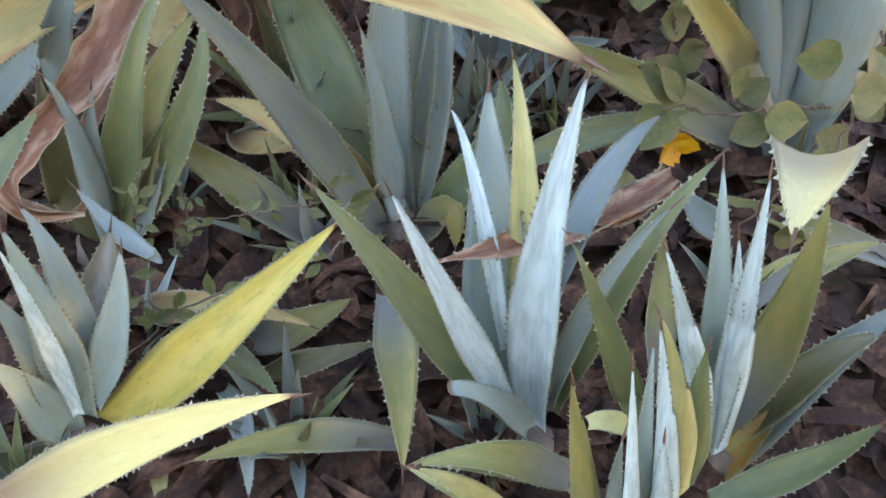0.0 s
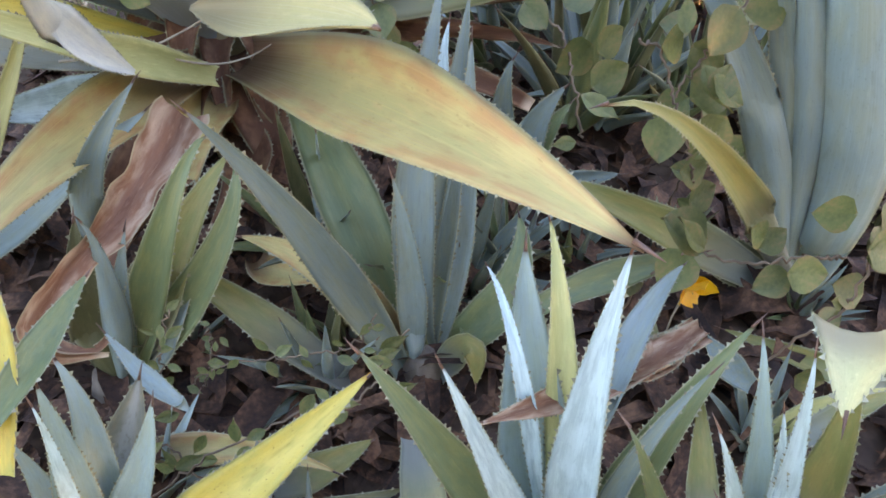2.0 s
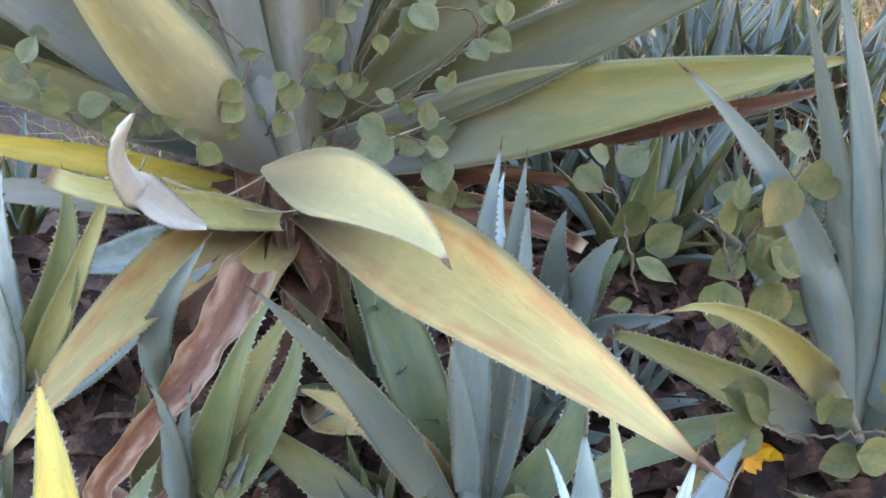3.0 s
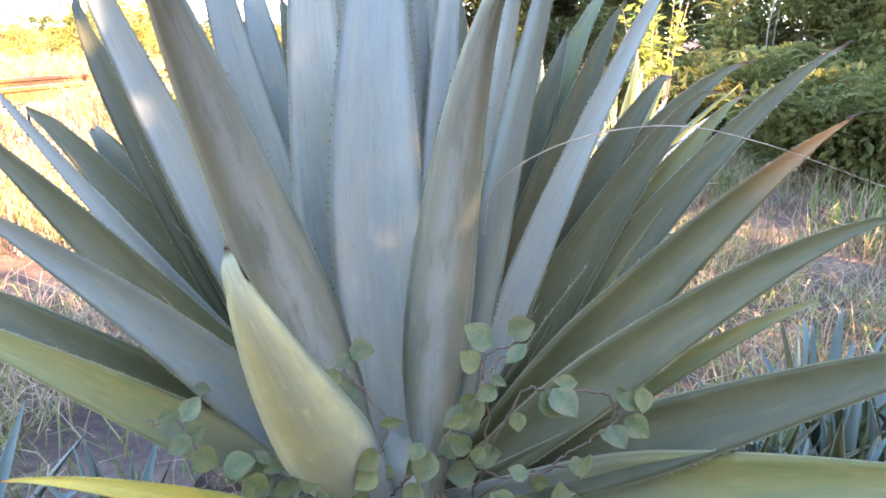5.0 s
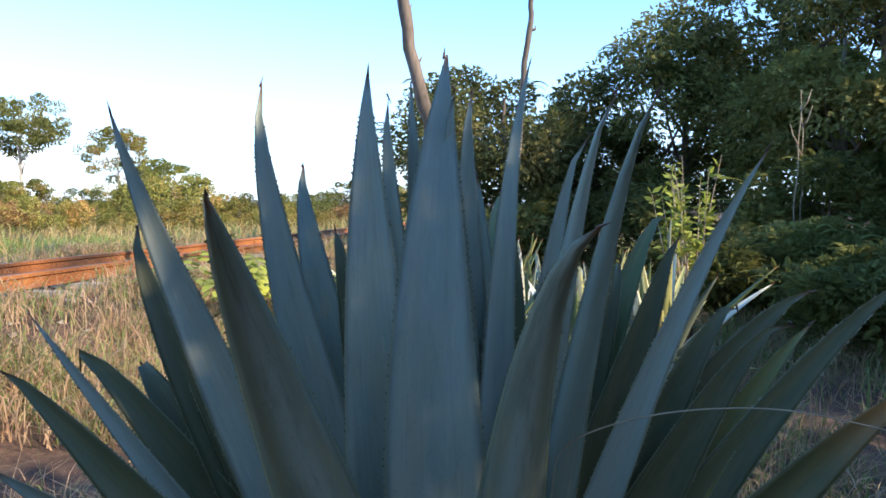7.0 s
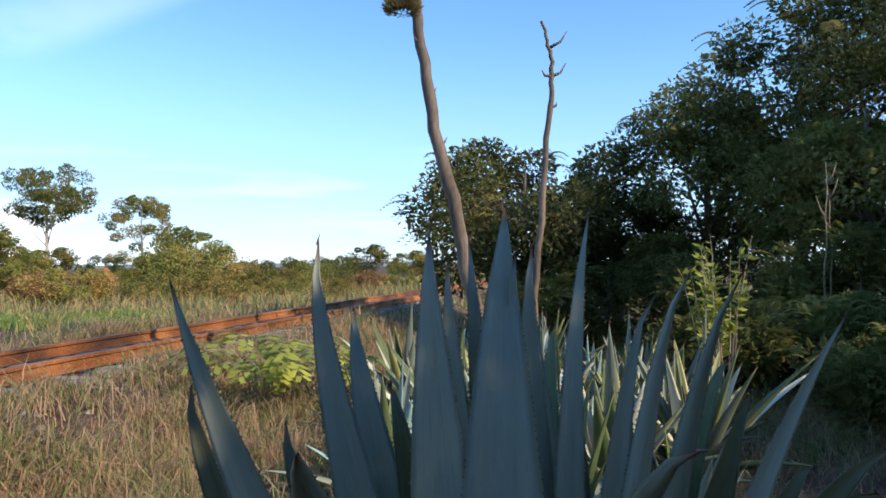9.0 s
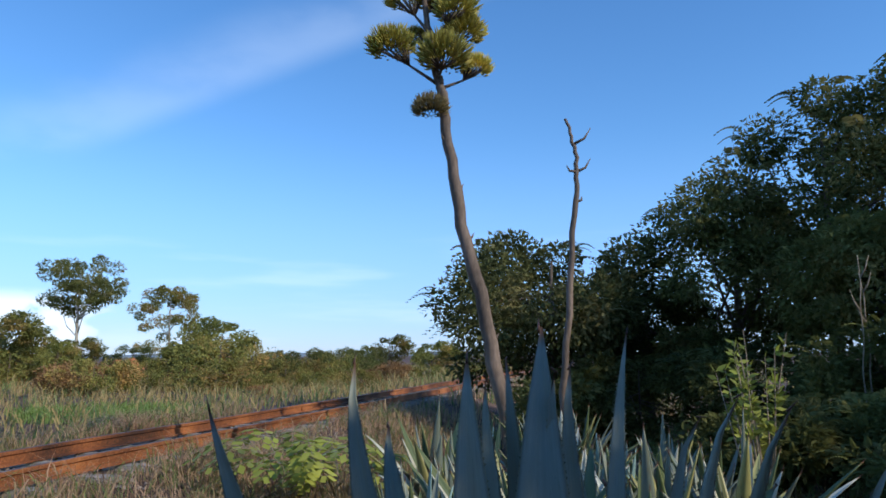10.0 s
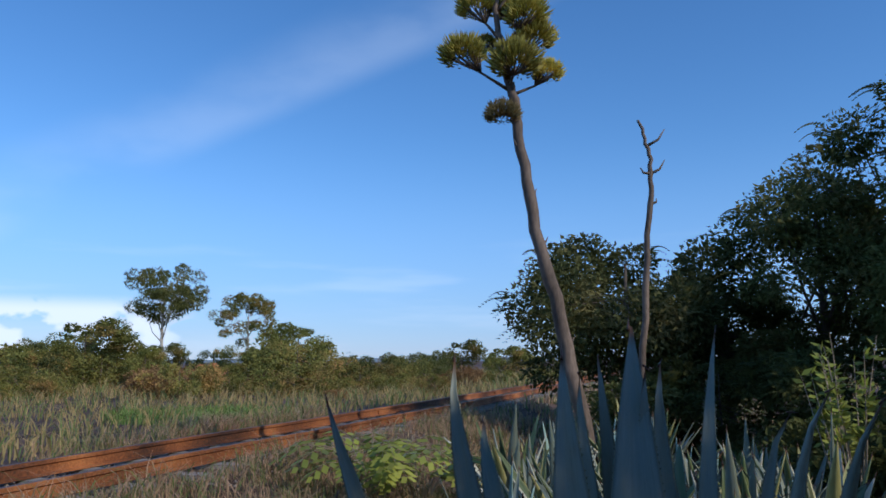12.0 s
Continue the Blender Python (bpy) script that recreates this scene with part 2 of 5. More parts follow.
MEADOW = material("meadow_grass", [(0.38, 0.26, 0.10), (0.50, 0.36, 0.15), (0.30, 0.26, 0.08)], 0.5, 0.7, 0, 3, spread=0.22, thin=0.3)
LUSH = material("lush_grass", [(0.14, 0.23, 0.045), (0.22, 0.30, 0.065)], 0.8, 0.65, 0, 8, spread=0.2, thin=0.25)
FOLIAGE = material("tree_leaves", [(0.090, 0.100, 0.030), (0.170, 0.180, 0.054), (0.290, 0.250, 0.090)], 0.7, 0.7, 0, 6, spread=0.24, thin=0.38, spec=0.15)
DARKLEAF = material("dark_tree_leaves", [(0.050, 0.056, 0.020), (0.105, 0.112, 0.036), (0.210, 0.180, 0.070)], 0.7, 0.7, 0, 6, spread=0.28, thin=0.3, spec=0.15)
LIGHTLEAF = material("shrub_leaves", [(0.13, 0.145, 0.036), (0.27, 0.255, 0.062), (0.44, 0.25, 0.090)], 0.45, 0.7, 0, 4, spread=0.25, thin=0.28, spec=0.15)
BRIGHTLEAF = material("young_leaves", [(0.30, 0.36, 0.05), (0.46, 0.47, 0.09)], 0.9, 0.5, 0, 6, spread=0.25, thin=0.4)
REDLEAF = material("russet_leaves", [(0.21, 0.11, 0.040), (0.36, 0.21, 0.075)], 0.9, 0.6, 0, 6, spread=0.25, thin=0.2)
VINELEAF = material("vine_leaves", [(0.056, 0.082, 0.026), (0.098, 0.122, 0.038), (0.185, 0.135, 0.052)], 1.6, 0.45, 0.08, 9, spread=0.22, thin=0.2)
BARK = material("bark", [(0.085, 0.062, 0.045), (0.20, 0.155, 0.11)], 6, 0.9, 0.8, 40, (1, 1, 0.3))
PALEBARK = material("pale_bark", [(0.34, 0.31, 0.26), (0.52, 0.48, 0.40)], 5, 0.85, 0.4, 40, (1, 1, 0.4))
STEM = material("flower_stem", [(0.075, 0.056, 0.043), (0.15, 0.110, 0.082), (0.25, 0.185, 0.140)], 3, 0.75, 0.6, 30, (1, 1, 0.35))
VINESTEM = material("vine_stem", [(0.095, 0.060, 0.038), (0.20, 0.135, 0.085)], 12, 0.8)
TWIG = material("twigs", [(0.24, 0.18, 0.12), (0.42, 0.34, 0.24)], 10, 0.85)
WITHERED = material("withered_flowers", [(0.10, 0.075, 0.03), (0.19, 0.14, 0.055), (0.27, 0.21, 0.08)], 4, 0.8, 0, 20, spread=0.3)
BUD = material("agave_flowers", [(0.38, 0.34, 0.060), (0.60, 0.52, 0.10), (0.74, 0.62, 0.16)], 4, 0.65, 0, 20, spread=0.3, thin=0.25)
# rust orange; its big dark brown patches paint the dappled shade on the rails
DAPPLED_RUST = material("dappled_rusty_steel", [(0.055, 0.026, 0.015), (0.23, 0.082, 0.028), (0.46, 0.18, 0.056)], 0.9, 0.7, 0.3, 40, metal=0.2)
# worn rail top, coloured darker to paint the shade lying on it
WORN_SHADED = material("worn_shaded_rail_head", [(0.070, 0.042, 0.030), (0.17, 0.105, 0.075)], 1.2, 0.55, 0.1, 40, metal=0.4)
SLEEPER = material("sleeper", [(0.20, 0.18, 0.155), (0.36, 0.33, 0.29)], 4, 0.9, 0.5, 40)
STONE = material("ballast_stone", [(0.10, 0.076, 0.060), (0.18, 0.145, 0.115), (0.32, 0.275, 0.23)], 4, 0.9, 0.4, 40, spread=0.3)
EARTH = material("red_earth", [(0.30, 0.10, 0.035), (0.42, 0.17, 0.06)], 0.5, 0.95, 0.5, 6)
# the blue of distant haze is put into the hills' base colour
HAZED_HILL = material("hazed_far_hills", [(0.20, 0.25, 0.28), (0.24, 0.29, 0.32)], 0.004, 1.0, spread=0)
PETAL = material("orange_petal", [(0.75, 0.33, 0.02), (0.85, 0.45, 0.03)], 30, 0.5, thin=0.2)


# ---- building helpers ----
def mesh_of(name, verts, faces, mats, index=None, smooth=False):
    me = bpy.data.meshes.new(name)
    me.from_pydata([tuple(v) for v in verts], [], faces)
    for m in mats:
        me.materials.append(m)
    if index is not None:
        me.polygons.foreach_set("material_index", np.asarray(index, dtype=np.int32))
    if smooth:
        me.polygons.foreach_set("use_smooth", np.ones(len(faces), dtype=bool))
    me.update()
    return me


def part(name, me, parent, label=""):
    ob = new(name, me)
    ob.parent = parent
    return tagged(ob, label)


def thing(name, at, label, category, group="", kind=""):
    ob = new(name)
    ob.empty_display_size = 0.1
    ob.location = at
    return tagged(ob, label, category, group, kind)


def tube(points, radii, sides=8):
    """Verts and faces of a tapered tube along points."""
    pts = [Vector(p) for p in points]
    verts, faces = [], []
    ref = Vector((0.31, 0.95, 0.05))
    for i, p in enumerate(pts):
        t = (pts[min(i + 1, len(pts) - 1)] - pts[max(i - 1, 0)]).normalized()
        a = t.cross(ref)
        a = a.normalized() if a.length > 1e-4 else t.orthogonal().normalized()
        b = t.cross(a)
        for k in range(sides):
            w = 2 * math.pi * k / sides
            verts.append(p + (a * math.cos(w) + b * math.sin(w)) * radii[i])
    for i in range(len(pts) - 1):
        for k in range(sides):
            k2 = (k + 1) % sides
            faces.append((i * sides + k, i * sides + k2, (i + 1) * sides + k2, (i + 1) * sides + k))
    faces.append(tuple(range(sides - 1, -1, -1)))
    faces.append(tuple((len(pts) - 1) * sides + k for k in range(sides)))
    return verts, faces


def smooth_line(points, n):
    """Points along a Catmull-Rom line."""
    p = [Vector(q) for q in points]
    p = [p[0] * 2 - p[1]] + p + [p[-1] * 2 - p[-2]]
    res = []
    for i in range(n + 1):
        x = i / n * (len(p) - 3)
        k = min(int(x), len(p) - 4)
        u = x - k
        a, b, c, d = p[k : k + 4]
        res.append(0.5 * (2 * b + (c - a) * u + (2 * a - 5 * b + 4 * c - d) * u * u + (3 * b - a - 3 * c + d) * u ** 3))
    return res


def joined(pieces):
    verts, faces = [], []
    for v, f in pieces:
        n = len(verts)
        verts.extend(v)
        faces.extend(tuple(i + n for i in q) for q in f)
    return verts, faces


# ---- agaves ----
EYE_SIDE = Vector((-0.05, -1.35, 1.25))
leaf_rng = random.Random(5)


def leaf_mesh(base, mid, tip, width, mat, blunt=0.0, curl=0.0, face=None, slim=0.60, belly=0.42, rows=18, teeth=True):
    """One thick, channelled, toothed agave leaf as a bent, tapered solid. Returns the mesh, its end and its last direction."""
    base, mid, tip = Vector(base), Vector(mid), Vector(tip)
    ctl = mid * 2 - (base + tip) * 0.5
    at = lambda v: base * (1 - v) ** 2 + ctl * (2 * v * (1 - v)) + tip * v * v
    going = lambda v: ((ctl - base) * (1 - v) + (tip - ctl) * v).normalized()
    length = (mid - base).length + (tip - mid).length
    look_at = (Vector(face) if face else EYE_SIDE - mid).normalized()
    samples = [at(k / 60) for k in range(61)]
    run = [0.0]
    for k in range(60):
        run.append(run[-1] + (samples[k + 1] - samples[k]).length)
    even = [float(np.interp(run[-1] * i / rows, run, [k / 60 for k in range(61)])) for i in range(rows + 1)]
    verts, uvs, faces, index = [], [], [], []
    cols = (-1.0, -0.72, -0.36, 0.0, 0.36, 0.72, 1.0)
    edges = ([], [])
    wob, ph = leaf_rng.uniform(0.01, 0.035), leaf_rng.uniform(0, 6)
    for i in range(rows + 1):
        v = i / rows
        p, t = at(even[i]), going(even[i])
        nrm = (look_at - t * look_at.dot(t)).normalized()
        if curl:
            nrm = (Matrix.Rotation(curl * (v - 0.3) + 0.5 * math.sin(7 * v + ph), 3, t) @ nrm).normalized()
        side = t.cross(nrm).normalized()
        upper = Vector((0, 0, 1)) - t * t.z
        inward = 1.0 if upper.dot(nrm) > 0 else -1.0
        if v < belly:
            w = slim + (1 - slim) * math.sin(math.pi * v / (2 * belly)) ** (1.6 if slim > 0.5 else 1.0)
        else:
            u = (v - belly) / (1 - belly)
            w = 1 - (0.88 * u ** (1.25 if width > 0.1 else 1.1) + 0.12 * u ** 4) + blunt * u ** 2 * 0.9
        w = max(w, 0.022) * width * 0.5
        dish = inward * w * (0.58 - 0.22 * v)
        thick = (0.055 * (1 - v) ** 2 + 0.008) * (width / 0.15) ** 0.5 * 0.55
        p = p + side * (wob * width * math.sin(5 * v + ph))
        ring = []
        for s in cols:
            ring.append((p + side * (s * w) + nrm * dish * (s * s - 0.35), s))
        back = [(q - nrm * inward * thick * (1 - s * s), s) for q, s in ring[1:-1]]
        for q, s in ring + back[::-1]:
            verts.append(q)
            uvs.append((s * 0.5 + 0.5, v))
        edges[0].append((ring[0][0], -side, t))
        edges[1].append((ring[-1][0], side, t))
    m = 12
    for i in range(rows):
        for k in range(m):
            k2 = (k + 1) % m
            faces.append((i * m + k, i * m + k2, (i + 1) * m + k2, (i + 1) * m + k))
            index.append(0)
    faces.append(tuple(range(m)))
    faces.append(tuple(rows * m + k for k in range(m)))
    index += [0, 0]
    if teeth:
        gap = max(0.009, 0.085 * width)
        count = int(length / gap)
        size = min(0.0038, 0.030 * width + 0.0013) if width < 0.1 else 0.0031
        for row in edges:
            for j in range(1, count):
                v = (j + leaf_rng.uniform(-0.25, 0.25)) / count
                if not 0.06 < v < 0.93:
                    continue
                x = v * rows
                i = min(int(x), rows - 1)
                q = row[i][0].lerp(row[i + 1][0], x - i)
                o, t = row[i][1], row[i][2]
                n = len(verts)
                h = size * leaf_rng.uniform(0.35, 1.25)
                verts += [q - t * h * 1.2 - o * 0.001, q + t * h * 0.9 - o * 0.001, q + o * h + t * h * 0.4]
                uvs += [(0.5, v)] * 3
                faces.append((n, n + 1, n + 2))
                index.append(1)
    return verts, uvs, faces, index, tip, going(1.0), width


def leaf_object(parent, data, mat, origin, spine=True, label=""):
    verts, uvs, faces, index, tip, way, width = data
    me = mesh_of("leaf", [v - origin for v in verts], faces, (mat, TOOTH), index, True)
    layer = me.uv_layers.new(name="UVMap")
    which = np.empty(len(me.loops), dtype=np.int32)
    me.loops.foreach_get("vertex_index", which)
    layer.data.foreach_set("uv", np.array(uvs, dtype=np.float32)[which].ravel())
    ob = part("leaf", me, parent, label)
    if spine:
        n = 0.010 + 0.085 * width
        v, f = tube([tip - way * n * 0.5 - origin, tip - origin, tip + way * n * 0.5 - origin, tip + way * n - origin],
                    [0.013 * width + 0.0009, 0.011 * width + 0.0008, 0.006 * width + 0.0005, 0.0003], 6)
        part("spine", mesh_of("spine", v, f, (SPINE,), None, True), ob)
    return ob


def leaf(plant, base, mid, tip, width, mat, blunt=0.0, curl=0.0, face=None, slim=0.60, belly=0.42):
    data = leaf_mesh(base, mid, tip, width, mat, blunt, curl, face, slim, belly)
    label = "dead brown curled leaf" if mat in (DEAD, WITHERING) else "yellowed old leaf" if mat in (YELLOW, AGED) else ""
    leaf_object(plant, data, mat, plant.location, blunt == 0, label)


def rosette(at, label="young blue-green agave pup with toothed leaves in leaf litter"):
    plant = thing("agave_pup", at, label, "agave", "agave pups")
    x, y, z = at
    v, f = tube([(0, 0, -0.06), (0, 0, 0.0), (0, 0, 0.035)], [0.026, 0.034, 0.022], 10)
    part("stem", mesh_of("stem", v, f, (BARK,), None, True), plant)
    return plant


def dead_ribbon(plant, line, widths):
    """A dried leaf that has rolled and twisted, with a crumpled pale margin."""
    pts = smooth_line(line, 40)
    verts, uvs, faces = [], [], []
    cols = 9
    for i, p in enumerate(pts):
        v = i / 40
        t = (pts[min(40, i + 1)] - pts[max(0, i - 1)]).normalized()
        nrm = Vector((0.15, -0.75, 0.65))
        nrm = (nrm - t * nrm.dot(t)).normalized()
        nrm = (Matrix.Rotation(0.9 * math.sin(8 * v + 0.6) * v, 3, t) @ nrm).normalized()
        side = t.cross(nrm).normalized()
        w = float(np.interp(v, np.linspace(0, 1, len(widths)), widths)) * 0.5 * (1 + 0.12 * math.sin(23 * v) + 0.08 * math.sin(51 * v))
        for k in range(cols):
            q = k / (cols - 1) * 2 - 1
            fold = (0.55 * q * q + 0.10 * math.sin(5 * q + 9 * v)) * w
            verts.append(p + side * q * w + nrm * fold)
            uvs.append((q * 0.5 + 0.5, v))
    n = len(verts)
    verts += [p - Vector((0, -0.0018, 0.0012)) for p in verts]
    uvs += uvs[:n]
    for i in range(40):
        for k in range(cols - 1):
            b = i * cols + k
            faces.append((b, b + 1, b + cols + 1, b + cols))
            faces.append((n + b, n + b + cols, n + b + cols + 1, n + b + 1))
    leaf_object(plant, (verts, uvs, faces, [0] * len(faces), pts[-1], Vector((1, 0, 0)), 0.05), WITHERING, plant.location, False, "dried pinkish brown leaf, rolled and twisted, with a pale margin")


# ---- land ----
def beside_track(x, y):
    """Metres to the right of the near rail's line."""
    return (x + 5.2 - 0.27 * y) * 0.9654


def step(v, lo, hi):
    u = min(1.0, max(0.0, (v - lo) / (hi - lo)))
    return u * u * (3 - 2 * u)


def height(x, y):
    s = beside_track(x, y)
    bank = 0.50 * (1 - step(s, 0.3, 2.4)) - 0.20 * (1 - step(s, -5.0, -1.7))
    far = step(math.hypot(x, y), 12, 60)
    rough = 0.05 * noise.noise((x * 0.6, y * 0.6, 0)) + 0.02 * noise.noise((x * 2.3, y * 2.3, 4))
    near = 1 - step(math.hypot(x - 0.1, y + 0.7), 0.9, 2.2)
    return bank + rough * (1 - near) * (1 - 0.5 * far) + 0.008 * noise.noise((x * 9, y * 9, 1)) * near


def build_ground():
    edges = [0.0]
    while edges[-1] < 4200:
        edges.append(edges[-1] + max(0.12, edges[-1] * 0.055))
    axis = [-e for e in edges[:0:-1]] + edges
    n = len(axis)
    verts = [(x, y, height(x, y) if max(abs(x), abs(y)) < 400 else 0.2) for y in axis for x in axis]
    faces = [(j * n + i, j * n + i + 1, (j + 1) * n + i + 1, (j + 1) * n + i) for j in range(n - 1) for i in range(n - 1)]
    ob = new("ground", mesh_of("ground", verts, faces, (SOIL,), None, True))
    tagged(ob, "dry brown earth under grass and leaf litter", "ground", kind="structure")


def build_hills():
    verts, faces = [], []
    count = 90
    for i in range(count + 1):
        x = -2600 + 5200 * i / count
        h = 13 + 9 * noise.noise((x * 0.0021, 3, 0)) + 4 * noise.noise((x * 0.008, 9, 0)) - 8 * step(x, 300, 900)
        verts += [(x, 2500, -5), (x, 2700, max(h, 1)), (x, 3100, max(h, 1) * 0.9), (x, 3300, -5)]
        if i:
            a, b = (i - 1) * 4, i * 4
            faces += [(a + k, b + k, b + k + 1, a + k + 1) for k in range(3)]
    tagged(new("backdrop", mesh_of("hazed_far_hills", verts, faces, (HAZED_HILL,), None, True)), "low hills on the horizon, coloured blue-grey for haze", "hills", kind="structure")


build_ground()
build_hills()


# ---- railway ----
ALONG = Vector((0.27, 1, 0)).normalized()
ACROSS = Vector((1, -0.27, 0)).normalized()


def on_track(along, across, z=0.0):
    p = Vector((-5.2, 0, 0)) + ALONG * along + ACROSS * across
    return Vector((p.x, p.y, z))


def build_track():
    start, stop = -12.0, 62.0
    track = thing("railway_track", on_track(0, -0.53, 0.5), "rusty narrow-gauge railway track on pale sleepers and ballast", "railway")
    origin = track.location
    foot, head = 0.062, 0.034
    outline = [(-foot, 0), (foot, 0), (foot, 0.012), (0.012, 0.028), (0.010, 0.100), (head, 0.112), (head, 0.142), (head - 0.006, 0.150),
               (-head + 0.006, 0.150), (-head, 0.142), (-head, 0.112), (-0.010, 0.100), (-0.012, 0.028), (-foot, 0.012)]
    m = len(outline)
    for across in (0.0, -1.067):
        verts, faces, index = [], [], []
        cuts = 60
        for i in range(cuts + 1):
            a = start + (stop - start) * i / cuts
            sag = 0.006 * math.sin(a * 1.1 + across)
            for u, z in outline:
                verts.append(on_track(a, across + u + 0.004 * math.sin(a * 0.7), 0.555 + z + sag) - origin)
        for i in range(cuts):
            for k in range(m):
                k2 = (k + 1) % m
                faces.append((i * m + k, i * m + k2, (i + 1) * m + k2, (i + 1) * m + k))
                index.append(1 if k in (7, 8) else 0)
        faces += [tuple(range(m)), tuple(cuts * m + k for k in range(m))]
        index += [0, 0]
        part("rail", mesh_of("rail", verts, faces, (DAPPLED_RUST, WORN_SHADED), index), track, "rust-orange steel rail")
        for j in range(5):
            a = start + 6.0 + 9.1 * j + (2.0 if across else 0)
            pieces = []
            for sgn in (1, -1):
                bm = bmesh.new()
                bmesh.ops.create_cube(bm, size=1)
                bmesh.ops.scale(bm, vec=(0.022, 0.52, 0.075), verts=bm.verts)
                bmesh.ops.bevel(bm, geom=bm.edges[:], offset=0.006, segments=1, affect="EDGES")
                q = on_track(a, across + sgn * 0.026, 0.555 + 0.065) - origin
                turn = Matrix.Rotation(math.atan2(-0.27, 1), 4, "Z")
                pieces.append(([turn @ v.co + q for v in bm.verts], [tuple(v.index for v in f.verts) for f in bm.faces]))
                bm.free()
            v, f = joined(pieces)
            part("fishplate", mesh_of("fishplate", v, f, (DAPPLED_RUST,)), track)
    bm = bmesh.new()
    bmesh.ops.create_cube(bm, size=1)
    bmesh.ops.scale(bm, vec=(1.95, 0.22, 0.15), verts=bm.verts)
    bmesh.ops.bevel(bm, geom=bm.edges[:], offset=0.018, segments=2, affect="EDGES")
    me = bpy.data.meshes.new("sleeper")
    bm.to_mesh(me)
    bm.free()
    me.materials.append(SLEEPER)
    rng = random.Random(3)
    for j in range(96):
        ob = part("sleeper", me, track)
        a = start + 0.4 + j * 0.72
        ob.location = on_track(a, -0.53 + rng.uniform(-0.03, 0.03), 0.470 + rng.uniform(-0.008, 0.006)) - origin
        ob.rotation_euler = (0, rng.uniform(-0.01, 0.01), math.atan2(-0.27, 1) + rng.uniform(-0.02, 0.02))
    # ballast: broken stones in one bed
    verts, faces = [], []
    for j in range(8000):
        a, c = rng.uniform(-2, 26) if j < 7000 else rng.uniform(26, 60), rng.gauss(-0.53, 0.85)
        if not -2.2 < c < 1.3:
            continue
        p = on_track(a, c)
        r = rng.uniform(0.018, 0.045)
        z = height(p.x, p.y) + 0.25 * r
        n = len(verts)
        for d in ((1, 0, 0), (-1, 0, 0), (0, 1, 0), (0, -1, 0), (0, 0, 1), (0, 0, -1)):
            q = Vector(d) * r * rng.uniform(0.6, 1.25) + Vector((rng.uniform(-1, 1), rng.uniform(-1, 1), rng.uniform(-1, 1))) * r * 0.35
            verts.append(Vector((p.x, p.y, z)) + q - origin)
        faces += [(n + a1, n + b1, n + c1) for a1, b1, c1 in ((0, 2, 4), (2, 1, 4), (1, 3, 4), (3, 0, 4), (2, 0, 5), (1, 2, 5), (3, 1, 5), (0, 3, 5))]
    tagged(part("ballast", mesh_of("ballast", verts, faces, (STONE,)), track, "grey broken stone ballast"), kind="stuff")


build_track()


# ---- grass and litter ----
def blades(name, spots, tall, wide, mats, share, label, seed, lean=0.45):
    """Grass as curved, tapering blades; spots: places; tall: lowest and greatest height; share: portion of the second material."""
    rng = np.random.default_rng(seed)
    spots = np.asarray(spots, dtype=float)
    n = len(spots)
    z = np.array([height(x, y) for x, y in spots])
    h = rng.uniform(tall[0], tall[1], n) * rng.uniform(0.6, 1.0, n)
    w = rng.uniform(wide * 0.5, wide, n)
    az, face = rng.uniform(0, 2 * np.pi, n), rng.uniform(0, np.pi, n)
    bend = rng.uniform(0.05, lean, n) * h * 2
    root = np.column_stack([spots, z - 0.01])
    way = np.column_stack([np.cos(az), np.sin(az), np.zeros(n)])
    side = np.column_stack([np.cos(face), np.sin(face), np.zeros(n)]) * w[:, None] * 0.5
    up = np.array([0, 0, 1.0])
    mid = root + way * (bend * 0.28)[:, None] + up * (h * 0.6)[:, None]
    top = root + way * bend[:, None] + up * (h * rng.uniform(0.75, 1.0, n))[:, None]
    verts = np.stack([root - side, root + side, mid + side * 0.8, mid - side * 0.8, top], 1).reshape(-1, 3)
    first = np.arange(n) * 5
    faces = []
    for f in first.tolist():
        faces.append((f, f + 1, f + 2, f + 3))
        faces.append((f + 3, f + 2, f + 4))
    index = np.repeat((rng.random(n) < share).astype(np.int32), 2)
    ob = new(name, mesh_of(name, verts, faces, mats, index))
    return tagged(ob, label, "grass", kind="stuff")


def scatter(count, x0, x1, y0, y1, seed, keep=None, clump=0.0):
    rng = np.random.default_rng(seed)
    got = []
    while len(got) < count:
        x, y = rng.uniform(x0, x1), rng.uniform(y0, y1)
        if clump and noise.noise((x * 0.9, y * 0.9, seed)) < rng.uniform(-0.5, 0.5) * clump:
            continue
        if keep is None or keep(x, y):
            got.append((x, y))
    return got


def off_track(x, y):
    s = beside_track(x, y)
    return s > 0.42 or s < -2.0


def clear_of_pups(x, y):
    return off_track(x, y) and not (-0.95 < x < 1.35 and y < 0.55)


def near_meadow(x, y):
    return clear_of_pups(x, y) and math.hypot(x, y) > 0.55


blades("dry_grass", scatter(26000, -4.5, 4.5, 0.3, 8.0, 11, near_meadow, 0.6), (0.10, 0.42), 0.009, (STRAW, GRASS), 0.36, "dry straw-coloured grass with green shoots", 1, 0.95)
blades("dry_grass", scatter(16000, -5.5, 0.0, 3.0, 14.0, 12, near_meadow, 0.7), (0.15, 0.50), 0.013, (STRAW, GRASS), 0.28, "dry straw-coloured grass beside the railway", 2, 0.9)
blades("dry_grass", scatter(7000, -4.0, -0.6, -0.6, 3.0, 13, near_meadow, 0.5), (0.08, 0.30), 0.008, (STRAW, GRASS), 0.25, "dry straw-coloured grass with green shoots", 3, 1.1)
